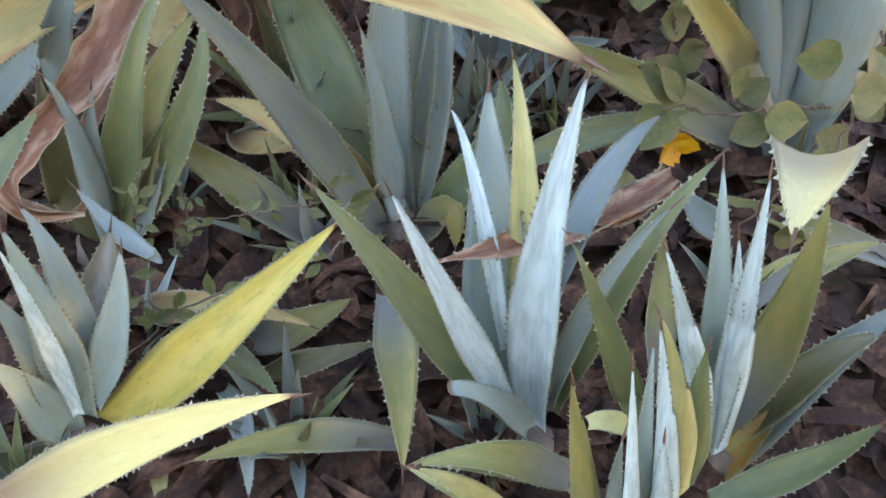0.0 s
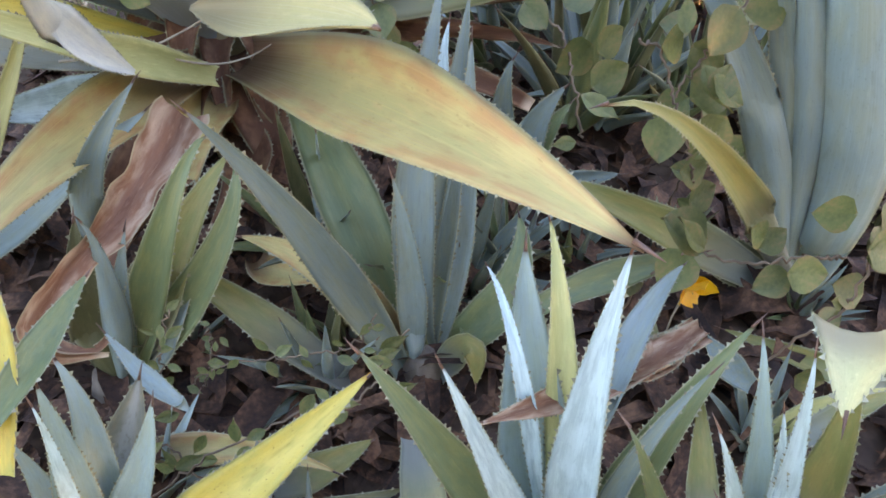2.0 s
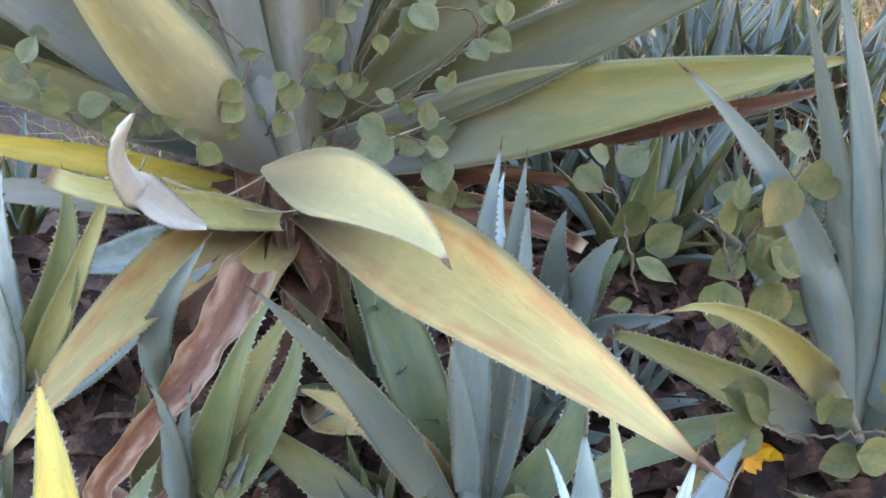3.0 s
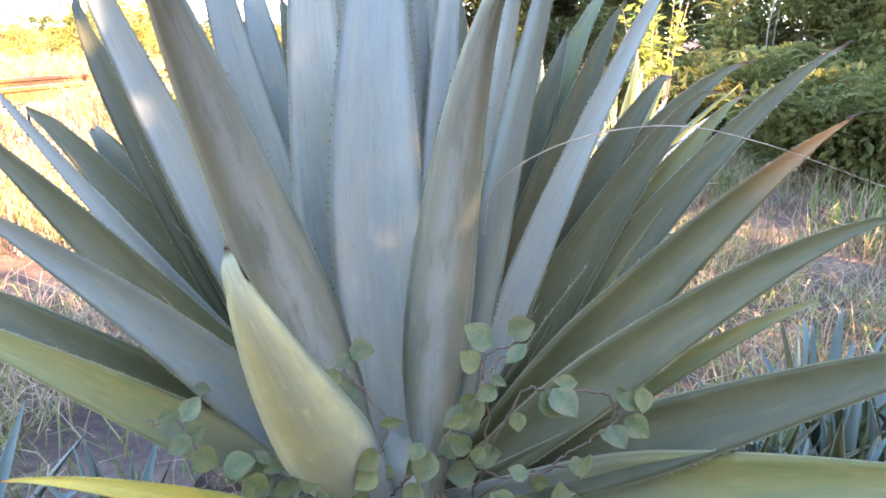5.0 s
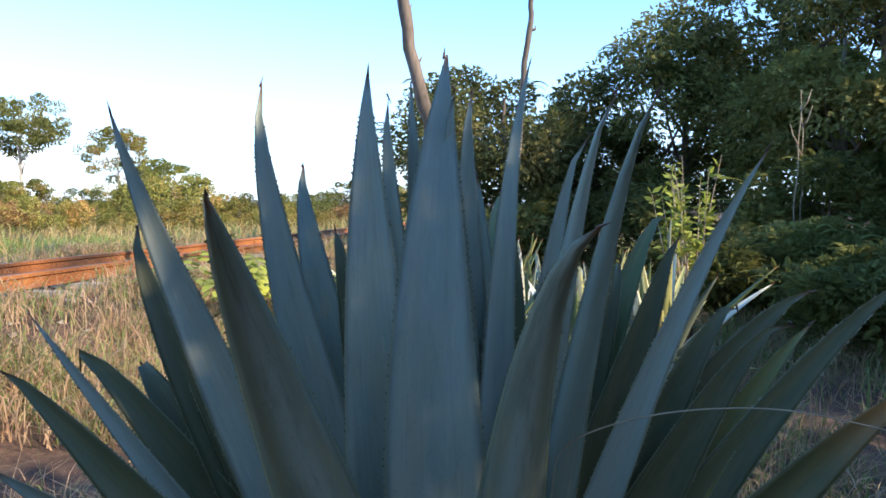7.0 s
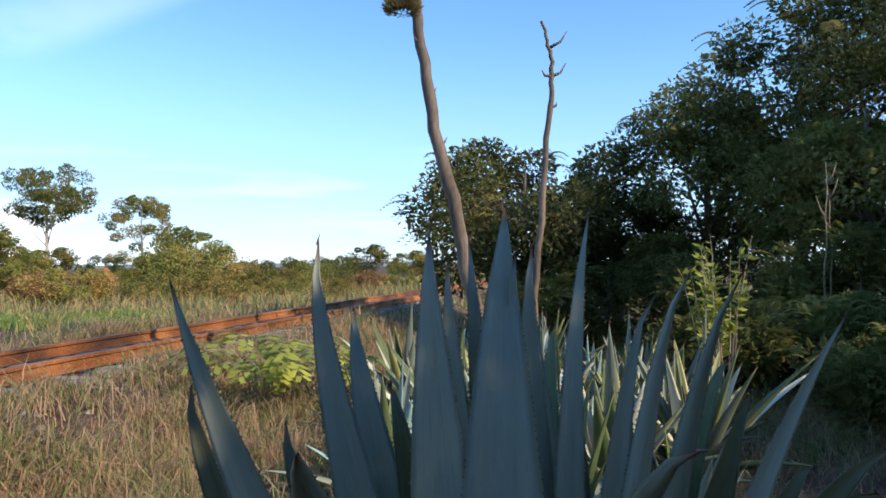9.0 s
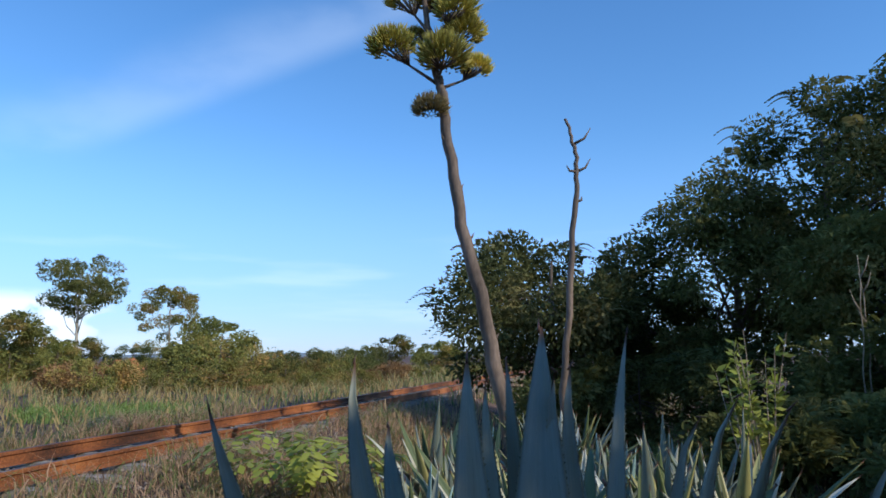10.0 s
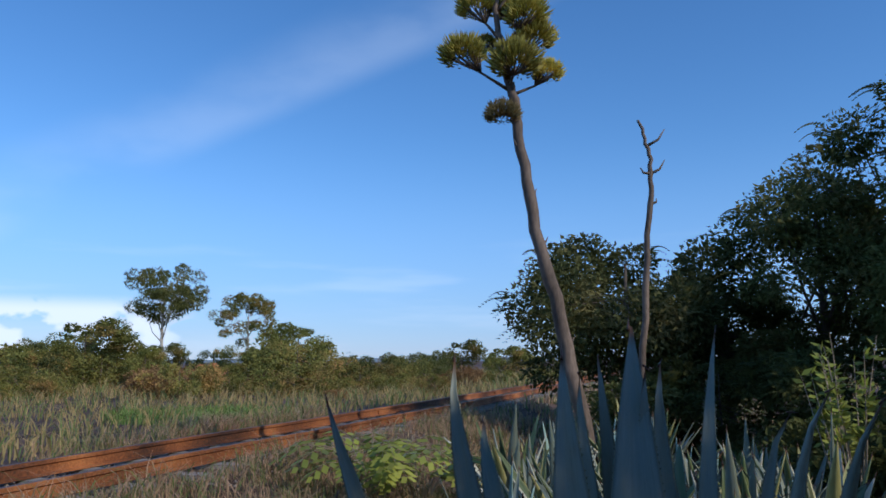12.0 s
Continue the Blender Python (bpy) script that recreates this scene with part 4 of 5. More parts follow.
# ---- sapling with bare twigs, feathery shrub ----
def build_sapling(at, tall, label, seed):
    rng = random.Random(seed)
    x, y = at
    plant = thing("sapling", (x, y, height(x, y)), label, "sapling")
    twigs, verts, faces = [], [], []
    for i in range(16):
        a, top = rng.uniform(0, 6.28), tall * rng.uniform(0.6, 1.0)
        end = Vector((math.cos(a) * tall * rng.uniform(0.05, 0.26), math.sin(a) * tall * 0.2, top))
        kn = end * 0.5 + Vector((rng.uniform(-0.05, 0.05), 0, 0.05))
        twigs.append(tube([Vector((0, 0, -0.02)), kn, end], [0.011, 0.008, 0.002], 5))
        for k in range(44 if i % 3 else 12):
            u = rng.uniform(0.3, 1.0)
            p = (kn * (2 * u * (1 - u)) * 2 + end * u * u) if u < 0.5 else kn.lerp(end, (u - 0.5) * 2)
            d = Vector((rng.uniform(-1, 1), rng.uniform(-1, 1), rng.uniform(-0.2, 1))).normalized()
            s = d.orthogonal().normalized()
            h = rng.uniform(0.06, 0.13)
            n = len(verts)
            verts += [p, p + d * h * 0.45 + s * h * 0.22, p + d * h, p + d * h * 0.45 - s * h * 0.22]
            faces.append((n, n + 1, n + 2, n + 3))
    for v, f in twigs:
        part("twig", mesh_of("twig", v, f, (TWIG,), None, True), plant)
    tagged(part("leaves", mesh_of("leaves", verts, faces, (BRIGHTLEAF,)), plant), kind="stuff")


def build_feather_shrub(at, label, seed, count=26, reach=0.62):
    rng = random.Random(seed)
    x, y = at
    plant = thing("feathery_shrub", (x, y, height(x, y)), label, "shrub")
    for i in range(count):
        a = rng.uniform(0, 6.28)
        out = Vector((math.cos(a), math.sin(a), 0))
        length = reach * rng.uniform(0.6, 1.1)
        line = [Vector((0, 0, 0)) + out * 0.03, out * length * 0.35 + Vector((0, 0, length * 0.62)), out * length * 0.8 + Vector((0, 0, length * 0.78)), out * length * 1.15 + Vector((0, 0, length * 0.62))]
        line = smooth_line(line, 16)
        v, f = tube(line, [0.006 * (1 - 0.8 * k / 16) for k in range(17)], 5)
        idx = [0] * len(f)
        v, f = list(v), list(f)
        for k in range(6, 17, 2):
            t = (line[min(16, k + 1)] - line[k - 1]).normalized()
            s = t.cross(Vector((0, 0, 1))).normalized()
            w = 0.17 * math.sin(math.pi * (k - 4) / 14) + 0.03
            for sgn in (1, -1):
                n = len(v)
                d = (s * sgn + t * 0.5 + Vector((0, 0, -0.25))).normalized()
                v += [line[k], line[k] + d * w * 0.5 + t * 0.050, line[k] + d * w, line[k] + d * w * 0.5 - t * 0.050]
                f.append((n, n + 1, n + 2, n + 3))
                idx.append(1)
        part("frond", mesh_of("frond", v, f, (TWIG, BRIGHTLEAF), idx), plant)


build_sapling((2.85, 5.5), 1.95, "sapling of bare pale twigs with yellow-green young leaves", 5)
build_feather_shrub((-1.55, 6.6), "low shrub with bright yellow-green feathery leaves", 6, 22, 0.92)
build_feather_shrub((-1.05, 6.9), "low shrub with bright yellow-green feathery leaves", 7, 20, 0.88)

# ---- agaves farther off ----
def field_agave(seed, reach, count, mats, label):
    rng = random.Random(seed)
    plant = thing("agave", (0, 0, 0), label, "agave", "agaves in the grass")
    for i in range(count):
        u = (i + 0.5) / count
        a = i * 2.39996 + rng.uniform(-0.2, 0.2)
        rise = radians(8 + 76 * u ** 0.85 + rng.uniform(-7, 7))
        length = reach * rng.uniform(0.75, 1.1)
        out = Vector((math.cos(a), math.sin(a), 0))
        tip = out * math.cos(rise) * length + Vector((0, 0, math.sin(rise) * length + 0.05))
        b = out * 0.03 + Vector((0, 0, 0.04))
        mid = b.lerp(tip, 0.5) + Vector((0, 0, 0.06 * length)) * (1 - u)
        inward = (Vector((0, 0, 1)) * math.cos(rise) - out * math.sin(rise)).normalized()
        m = mats[i % len(mats)]
        leaf_object(plant, leaf_mesh(b, mid, tip, reach * 0.125, m, face=inward, rows=9, teeth=False), m, Vector((0, 0, 0)))
    return plant


protos = [field_agave(1, 0.62, 24, (BLUEGREY, BLUE, GREEN), "blue-green agave in dry grass"),
          field_agave(2, 0.55, 20, (PALEBLUE, BLUE, GREEN), "pale blue-green agave in dry grass"),
          field_agave(3, 0.32, 13, (TEALDARK, TEAL, GREEN, TEALDARK, GREENDARK), "small green agave pup among others"),
          # sunlit look put into the colour: yellow-green and pale leaves among the green
          field_agave(4, 0.70, 26, (GREEN, BLUEGREY, YELLOWGREEN, PALE), "sunlit yellowish agave in dry grass")]
rng_field = random.Random(12)
spots = [(0.9, 6.5, 0, 1.5), (-0.25, 3.6, 1, 1.6), (0.5, 3.9, 3, 1.6), (1.2, 3.6, 3, 1.5), (0.1, 5.6, 3, 1.25), (1.75, 4.8, 3, 1.3), (1.5, 6.2, 1, 1.4), (2.3, 6.2, 0, 1.4), (0.7, 2.8, 1, 1.5),
         (1.3, 2.6, 0, 1.1), (1.9, 4.4, 0, 1.2), (1.1, 8.0, 1, 1.5), (1.9, 8.8, 0, 1.5), (-0.5, 5.4, 0, 1.0),
         (0.3, 4.8, 3, 1.5), (1.0, 4.6, 3, 1.5), (1.5, 5.3, 1, 1.5), (0.75, 5.6, 1, 1.6), (1.9, 5.6, 3, 1.4), (-0.1, 6.6, 3, 1.5), (1.3, 7.0, 3, 1.7), (2.3, 5.4, 0, 1.4), (1.9, 4.0, 3, 1.6), (0.45, 7.0, 1, 1.6)]
for k, (x, y, w, s) in enumerate(spots):
    copy_thing(protos[w], pose(x, y, height(x, y), rng_field.uniform(-6, 6), rng_field.uniform(-6, 6), 71 * k) @ Matrix.Diagonal((s, s, s, 1)))
# thicket of pups on the shaded side
for k in range(26):
    x, y = rng_field.uniform(0.55, 1.75), rng_field.uniform(-0.55, 0.55)
    s = rng_field.uniform(0.8, 1.35)
    copy_thing(protos[2], pose(x, y, height(x, y), rng_field.uniform(-12, 12), rng_field.uniform(-12, 12), 83 * k) @ Matrix.Diagonal((s, s, s, 1)))
for k, (x, y, s) in enumerate(((-0.75, -0.15, 1.0), (-0.95, 0.2, 1.2), (-0.62, 0.25, 0.9), (-0.85, -0.55, 1.0), (-0.5, -0.62, 0.7), (0.12, -0.45, 0.8), (0.35, -0.62, 0.75))):
    copy_thing(protos[2], pose(x, y, 0.0, 4 * k - 8, 5, 57 * k) @ Matrix.Diagonal((s, s, s, 1)))
# low shoots between the pups
for k in range(15):
    x, y, s = -0.55 + 0.1 * k + rng_field.uniform(-0.05, 0.05), rng_field.uniform(-1.25, -0.5), rng_field.uniform(0.38, 0.58)
    copy_thing(protos[2], pose(x, y, 0.0, rng_field.uniform(-14, 14), rng_field.uniform(-14, 14), 97 * k) @ Matrix.Diagonal((s, s, s, 1)))
for k, p in enumerate(protos):
    x, y = ((2.1, 6.9), (1.2, 4.2), (1.55, 0.75), (0.2, 7.4))[k]
    p.location = (x, y, height(x, y))

# ---- the great agave and its pups ----
agave = thing("agave", (0.04, 0.08, 0.02), "large blue-green agave rosette with toothed upright leaves and yellowed old ones", "agave")
v, f = tube([(0, 0, -0.06), (0.005, 0, 0.05), (0, 0.0, 0.16), (0, 0, 0.26), (0, 0, 0.34)], [0.11, 0.125, 0.13, 0.12, 0.07], 14)
part("stem", mesh_of("stem", v, f, (DEAD,), None, True), agave, "brown stem wrapped in dead leaf bases")
# main agave, rosette on a short stem
leaf(agave, (0.000, 0.011, 0.260), (-0.249, -0.180, 1.070), (-0.300, -0.420, 1.397), 0.145, GREY)
leaf(agave, (-0.039, 0.094, 0.260), (-0.419, 0.139, 1.090), (-0.610, 0.190, 1.563), 0.104, BLUE)
leaf(agave, (-0.035, 0.107, 0.260), (-0.482, 0.248, 1.032), (-0.630, 0.400, 1.340), 0.125, GREENDARK)
leaf(agave, (-0.006, 0.146, 0.260), (-0.293, 0.270, 1.203), (-0.362, 0.380, 1.644), 0.112, BLUE)
leaf(agave, (0.019, 0.157, 0.260), (-0.231, 0.431, 1.123), (-0.304, 0.660, 1.485), 0.134, BLUEGREY)
leaf(agave, (-0.040, 0.080, 0.260), (-0.116, 0.105, 1.125), (-0.133, 0.240, 1.648), 0.151, BLUE)
leaf(agave, (0.047, 0.000, 0.260), (-0.014, 0.060, 1.049), (0.030, 0.380, 1.712), 0.180, BLUE)
leaf(agave, (0.040, 0.160, 0.260), (-0.027, 0.271, 1.295), (-0.042, 0.360, 1.647), 0.095, BLUE)
leaf(agave, (0.013, 0.155, 0.260), (-0.080, 0.239, 1.296), (-0.092, 0.300, 1.606), 0.099, BLUE)
leaf(agave, (0.080, 0.149, 0.260), (0.033, 0.228, 1.296), (0.043, 0.280, 1.622), 0.112, BLUE)
leaf(agave, (0.091, 0.141, 0.260), (0.066, 0.259, 1.260), (0.086, 0.340, 1.628), 0.108, BLUE)
leaf(agave, (0.115, 0.107, 0.260), (0.122, 0.193, 1.129), (0.221, 0.384, 1.700), 0.076, BLUE)
leaf(agave, (0.067, 0.155, 0.260), (0.147, 0.497, 1.138), (0.232, 0.800, 1.416), 0.095, GREEN)
leaf(agave, (0.074, 0.007, 0.260), (0.112, -0.106, 1.052), (0.176, -0.300, 1.359), 0.127, GREY)
leaf(agave, (0.113, 0.114, 0.260), (0.225, 0.086, 1.227), (0.298, 0.020, 1.583), 0.075, BLUE)
leaf(agave, (0.119, 0.066, 0.260), (0.250, 0.000, 1.193), (0.335, -0.080, 1.571), 0.079, BLUEGREY)
leaf(agave, (0.106, 0.126, 0.260), (0.227, 0.210, 1.216), (0.320, 0.250, 1.531), 0.082, BLUE)
leaf(agave, (0.119, 0.094, 0.260), (0.398, 0.119, 1.031), (0.629, 0.120, 1.495), 0.072, BLUE)
leaf(agave, (0.091, 0.141, 0.260), (0.398, 0.327, 1.112), (0.579, 0.500, 1.359), 0.106, GREEN)
leaf(agave, (0.113, 0.114, 0.260), (0.530, 0.223, 0.937), (0.839, 0.300, 1.195), 0.131, GREENDARK)
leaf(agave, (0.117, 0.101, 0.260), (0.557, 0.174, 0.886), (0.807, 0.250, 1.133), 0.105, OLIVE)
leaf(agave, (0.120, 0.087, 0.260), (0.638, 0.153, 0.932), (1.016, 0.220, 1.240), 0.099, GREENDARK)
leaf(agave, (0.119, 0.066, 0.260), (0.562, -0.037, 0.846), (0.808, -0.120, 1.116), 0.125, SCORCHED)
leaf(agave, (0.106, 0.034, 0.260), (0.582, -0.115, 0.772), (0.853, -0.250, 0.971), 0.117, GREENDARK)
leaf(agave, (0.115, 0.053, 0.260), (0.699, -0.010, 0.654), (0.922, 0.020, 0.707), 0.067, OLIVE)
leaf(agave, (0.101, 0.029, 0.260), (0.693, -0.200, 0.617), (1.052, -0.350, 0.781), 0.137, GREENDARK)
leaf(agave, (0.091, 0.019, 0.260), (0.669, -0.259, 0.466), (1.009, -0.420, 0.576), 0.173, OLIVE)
leaf(agave, (0.482, -0.100, 0.303), (0.782, -0.285, 0.415), (1.038, -0.400, 0.513), 0.060, DEAD)
leaf(agave, (-0.039, 0.066, 0.260), (-0.552, 0.101, 0.953), (-0.746, 0.150, 1.188), 0.060, BLUE)
leaf(agave, (-0.035, 0.053, 0.260), (-0.579, 0.070, 0.917), (-0.780, 0.100, 1.098), 0.112, GREENDARK)
leaf(agave, (-0.037, 0.101, 0.260), (-0.495, 0.289, 0.893), (-0.643, 0.450, 1.025), 0.159, GREENDARK)
leaf(agave, (-0.026, 0.034, 0.260), (-0.349, -0.052, 0.681), (-0.672, -0.150, 1.008), 0.110, BLUEGREY)
leaf(agave, (-0.037, 0.059, 0.260), (-0.628, 0.116, 0.642), (-0.954, 0.200, 0.801), 0.145, GREENDARK)
leaf(agave, (-0.033, 0.046, 0.260), (-0.628, 0.025, 0.635), (-0.912, 0.050, 0.787), 0.101, OLIVE)
leaf(agave, (-0.010, 0.000, 0.260), (-0.171, -0.340, 0.792), (-0.234, -0.330, 0.964), 0.160, SUNNED)
leaf(agave, (-0.018, -0.330, 0.458), (0.092, -0.660, 0.603), (0.116, -1.000, 0.752), 0.100, PALEOLIVE, slim=0.06)
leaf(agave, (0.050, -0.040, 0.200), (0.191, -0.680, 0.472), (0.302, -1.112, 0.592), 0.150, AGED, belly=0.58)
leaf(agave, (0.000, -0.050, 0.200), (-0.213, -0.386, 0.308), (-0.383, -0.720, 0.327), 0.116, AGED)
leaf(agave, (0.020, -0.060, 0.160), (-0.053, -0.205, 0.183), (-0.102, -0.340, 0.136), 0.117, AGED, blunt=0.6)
leaf(agave, (-0.040, 0.020, 0.200), (-0.428, -0.134, 0.455), (-0.620, -0.250, 0.571), 0.063, YELLOW)
leaf(agave, (-0.050, 0.040, 0.160), (-0.466, -0.036, 0.308), (-0.754, -0.050, 0.407), 0.068, BLUE)
leaf(agave, (0.000, -0.150, 0.230), (-0.213, -0.320, 0.429), (-0.321, -0.350, 0.512), 0.066, YELLOWGREEN, blunt=0.5)
leaf(agave, (-0.139, -0.200, 0.267), (-0.273, -0.280, 0.297), (-0.387, -0.330, 0.331), 0.082, PALEBLUE)
leaf(agave, (-0.120, -0.340, 0.370), (-0.194, -0.450, 0.546), (-0.147, -0.510, 0.674), 0.066, PALE, face=(0.5, -0.6, 0.6), slim=0.12)
leaf(agave, (-0.063, -0.200, 0.118), (-0.148, -0.400, 0.162), (-0.274, -0.611, 0.120), 0.084, DEAD, curl=1.2)
leaf(agave, (0.022, -0.120, 0.100), (0.013, -0.302, 0.109), (-0.065, -0.432, 0.100), 0.099, DEAD)
leaf(agave, (-0.008, 0.067, 0.300), (-0.086, 0.046, 0.310), (-0.153, 0.028, 0.200), 0.075, DEAD, curl=0.0, blunt=0.3)
leaf(agave, (-0.001, 0.051, 0.240), (-0.083, -0.006, 0.250), (-0.165, -0.063, 0.140), 0.075, DEAD, curl=0.3, blunt=0.3)
leaf(agave, (0.011, 0.039, 0.200), (-0.035, -0.026, 0.210), (-0.132, -0.166, 0.100), 0.075, DEAD, curl=0.6, blunt=0.3)
leaf(agave, (0.015, 0.037, 0.300), (-0.035, -0.050, 0.310), (-0.060, -0.093, 0.200), 0.075, DEAD, curl=0.0, blunt=0.3)
leaf(agave, (0.031, 0.031, 0.240), (0.017, -0.048, 0.250), (-0.003, -0.166, 0.140), 0.075, DEAD, curl=0.3, blunt=0.3)
leaf(agave, (0.049, 0.031, 0.200), (0.066, -0.068, 0.210), (0.092, -0.215, 0.100), 0.075, DEAD, curl=0.6, blunt=0.3)
leaf(agave, (0.053, 0.032, 0.300), (0.074, -0.046, 0.310), (0.092, -0.113, 0.200), 0.075, DEAD, curl=0.0, blunt=0.3)
leaf(agave, (0.069, 0.039, 0.240), (0.126, -0.043, 0.250), (0.183, -0.125, 0.140), 0.075, DEAD, curl=0.3, blunt=0.3)
leaf(agave, (0.081, 0.051, 0.200), (0.146, 0.005, 0.210), (0.286, -0.092, 0.100), 0.075, DEAD, curl=0.6, blunt=0.3)
leaf(agave, (0.083, 0.055, 0.300), (0.170, 0.005, 0.310), (0.213, -0.020, 0.200), 0.075, DEAD, curl=0.0, blunt=0.3)
leaf(agave, (0.089, 0.071, 0.240), (0.168, 0.057, 0.250), (0.286, 0.037, 0.140), 0.075, DEAD, curl=0.3, blunt=0.3)
leaf(agave, (-0.030, -0.040, 0.220), (-0.080, -0.170, 0.150), (-0.120, -0.270, 0.030), 0.110, DEAD, curl=0.4)
leaf(agave, (0.050, -0.050, 0.220), (0.070, -0.180, 0.140), (0.080, -0.300, 0.020), 0.120, DEAD)
leaf(agave, (0.110, -0.020, 0.220), (0.200, -0.120, 0.130), (0.280, -0.220, 0.020), 0.100, DEAD, curl=0.5)
leaf(agave, (0.010, -0.060, 0.200), (0.000, -0.150, 0.120), (0.010, -0.220, 0.020), 0.110, DEAD)
leaf(agave, (-0.029, 0.120, 0.260), (-0.435, 0.246, 0.973), (-0.560, 0.350, 1.186), 0.117, GREENDARK)
leaf(agave, (-0.011, 0.141, 0.260), (-0.337, 0.338, 0.954), (-0.448, 0.500, 1.241), 0.126, GREENDARK)
leaf(agave, (0.013, 0.155, 0.260), (-0.164, 0.342, 1.109), (-0.211, 0.450, 1.330), 0.125, GREENDARK)
leaf(agave, (0.033, 0.160, 0.260), (-0.078, 0.365, 1.080), (-0.094, 0.500, 1.418), 0.128, GREENDARK)
leaf(agave, (0.054, 0.159, 0.260), (0.110, 0.357, 1.078), (0.118, 0.500, 1.456), 0.128, BLUEGREY)
leaf(agave, (0.074, 0.153, 0.260), (0.178, 0.380, 1.022), (0.200, 0.550, 1.361), 0.131, GREENDARK)
leaf(agave, (0.086, 0.146, 0.260), (0.257, 0.325, 1.031), (0.308, 0.450, 1.321), 0.127, GREENDARK)
leaf(agave, (0.097, 0.137, 0.260), (0.349, 0.293, 1.036), (0.438, 0.400, 1.257), 0.126, GREENDARK)
leaf(agave, (0.106, 0.126, 0.260), (0.413, 0.225, 1.072), (0.534, 0.300, 1.323), 0.120, GREENDARK)
leaf(agave, (-0.029, 0.120, 0.260), (-0.571, 0.222, 0.974), (-0.716, 0.300, 1.037), 0.114, GREENDARK)
leaf(agave, (0.113, 0.114, 0.260), (0.499, 0.221, 0.999), (0.667, 0.300, 1.161), 0.121, GREENDARK)
leaf(agave, (0.117, 0.101, 0.260), (0.536, 0.163, 0.964), (0.735, 0.200, 1.139), 0.117, GREENDARK)
# pups round its foot
pup_a = rosette((0.285, -1.185, 0.030))
leaf(pup_a, (0.238, -1.190, 0.178), (0.178, -1.150, 0.363), (0.135, -1.102, 0.493), 0.035, PALEBLUE)
leaf(pup_a, (0.263, -1.165, 0.129), (0.256, -1.068, 0.315), (0.283, -0.950, 0.451), 0.086, MIDBLUE)
leaf(pup_a, (0.270, -1.140, 0.193), (0.292, -1.050, 0.384), (0.311, -0.940, 0.476), 0.039, YELLOWGREEN)
leaf(pup_a, (0.272, -1.190, 0.118), (0.275, -1.137, 0.346), (0.323, -1.073, 0.551), 0.056, PALEBLUE)
leaf(pup_a, (0.304, -1.170, 0.113), (0.370, -1.147, 0.349), (0.456, -1.120, 0.455), 0.050, GREEN)
leaf(pup_a, (0.289, -1.185, 0.152), (0.323, -1.165, 0.322), (0.406, -1.140, 0.423), 0.027, TEALDARK)
leaf(pup_a, (0.250, -1.170, 0.131), (0.147, -1.109, 0.339), (0.074, -1.035, 0.452), 0.056, GREEN)
leaf(pup_a, (0.260, -1.200, 0.132), (0.208, -1.200, 0.247), (0.159, -1.200, 0.300), 0.034, MIDBLUE, blunt=0.5)
leaf(pup_a, (0.297, -1.120, 0.248), (0.393, -1.030, 0.340), (0.538, -0.920, 0.315), 0.038, TEAL)
leaf(pup_a, (0.252, -1.130, 0.212), (0.241, -1.040, 0.391), (0.248, -0.930, 0.410), 0.021, PALEBLUE)
leaf(pup_a, (0.505, -1.020, 0.306), (0.365, -1.055, 0.314), (0.178, -1.098, 0.371), 0.054, WITHERING, curl=0.5)
leaf(pup_a, (0.503, -1.015, 0.309), (0.442, -1.035, 0.300), (0.362, -1.060, 0.315), 0.048, WITHERING, curl=0.6, blunt=0.6)
pup_b = rosette((0.500, -1.265, 0.030))
leaf(pup_b, (0.428, -1.280, 0.195), (0.356, -1.257, 0.408), (0.326, -1.229, 0.498), 0.027, PALEBLUE)
leaf(pup_b, (0.479, -1.260, 0.094), (0.436, -1.206, 0.360), (0.441, -1.141, 0.472), 0.039, MIDBLUE)
leaf(pup_b, (0.478, -1.275, 0.111), (0.438, -1.240, 0.378), (0.436, -1.198, 0.515), 0.032, PALEBLUE)
leaf(pup_b, (0.461, -1.280, 0.126), (0.444, -1.248, 0.305), (0.421, -1.210, 0.453), 0.027, PALEBLUE)
leaf(pup_b, (0.511, -1.250, 0.076), (0.547, -1.214, 0.263), (0.567, -1.170, 0.410), 0.061, OLIVE)
leaf(pup_b, (0.362, -1.270, 0.189), (0.280, -1.243, 0.432), (0.251, -1.210, 0.511), 0.032, GREEN)
leaf(pup_b, (0.378, -1.240, 0.256), (0.389, -1.191, 0.329), (0.412, -1.130, 0.377), 0.032, OLIVE)
leaf(pup_b, (0.477, -1.285, -0.022), (0.564, -1.260, 0.149), (0.706, -1.230, 0.265), 0.067, TEALDARK)
leaf(pup_b, (0.472, -1.290, -0.015), (0.520, -1.277, 0.096), (0.567, -1.262, 0.156), 0.048, RUSTED)
leaf(pup_b, (0.424, -1.340, 0.131), (0.526, -1.345, 0.175), (0.572, -1.350, 0.261), 0.040, GREEN)
leaf(pup_b, (0.419, -1.300, 0.102), (0.387, -1.289, 0.274), (0.374, -1.275, 0.392), 0.039, GREEN)
leaf(pup_b, (0.587, -1.140, 0.168), (0.667, -1.131, 0.208), (0.785, -1.120, 0.199), 0.035, OLIVE)
leaf(pup_b, (0.583, -1.060, 0.213), (0.562, -1.024, 0.225), (0.555, -0.980, 0.237), 0.039, TEALDARK)
leaf(pup_b, (0.523, -1.260, 0.073), (0.580, -1.256, 0.208), (0.672, -1.250, 0.228), 0.051, GREENDARK)
pup_c = rosette((0.375, -1.355, 0.030))
leaf(pup_c, (0.300, -1.360, 0.178), (0.258, -1.347, 0.406), (0.241, -1.330, 0.524), 0.017, PALEBLUE)
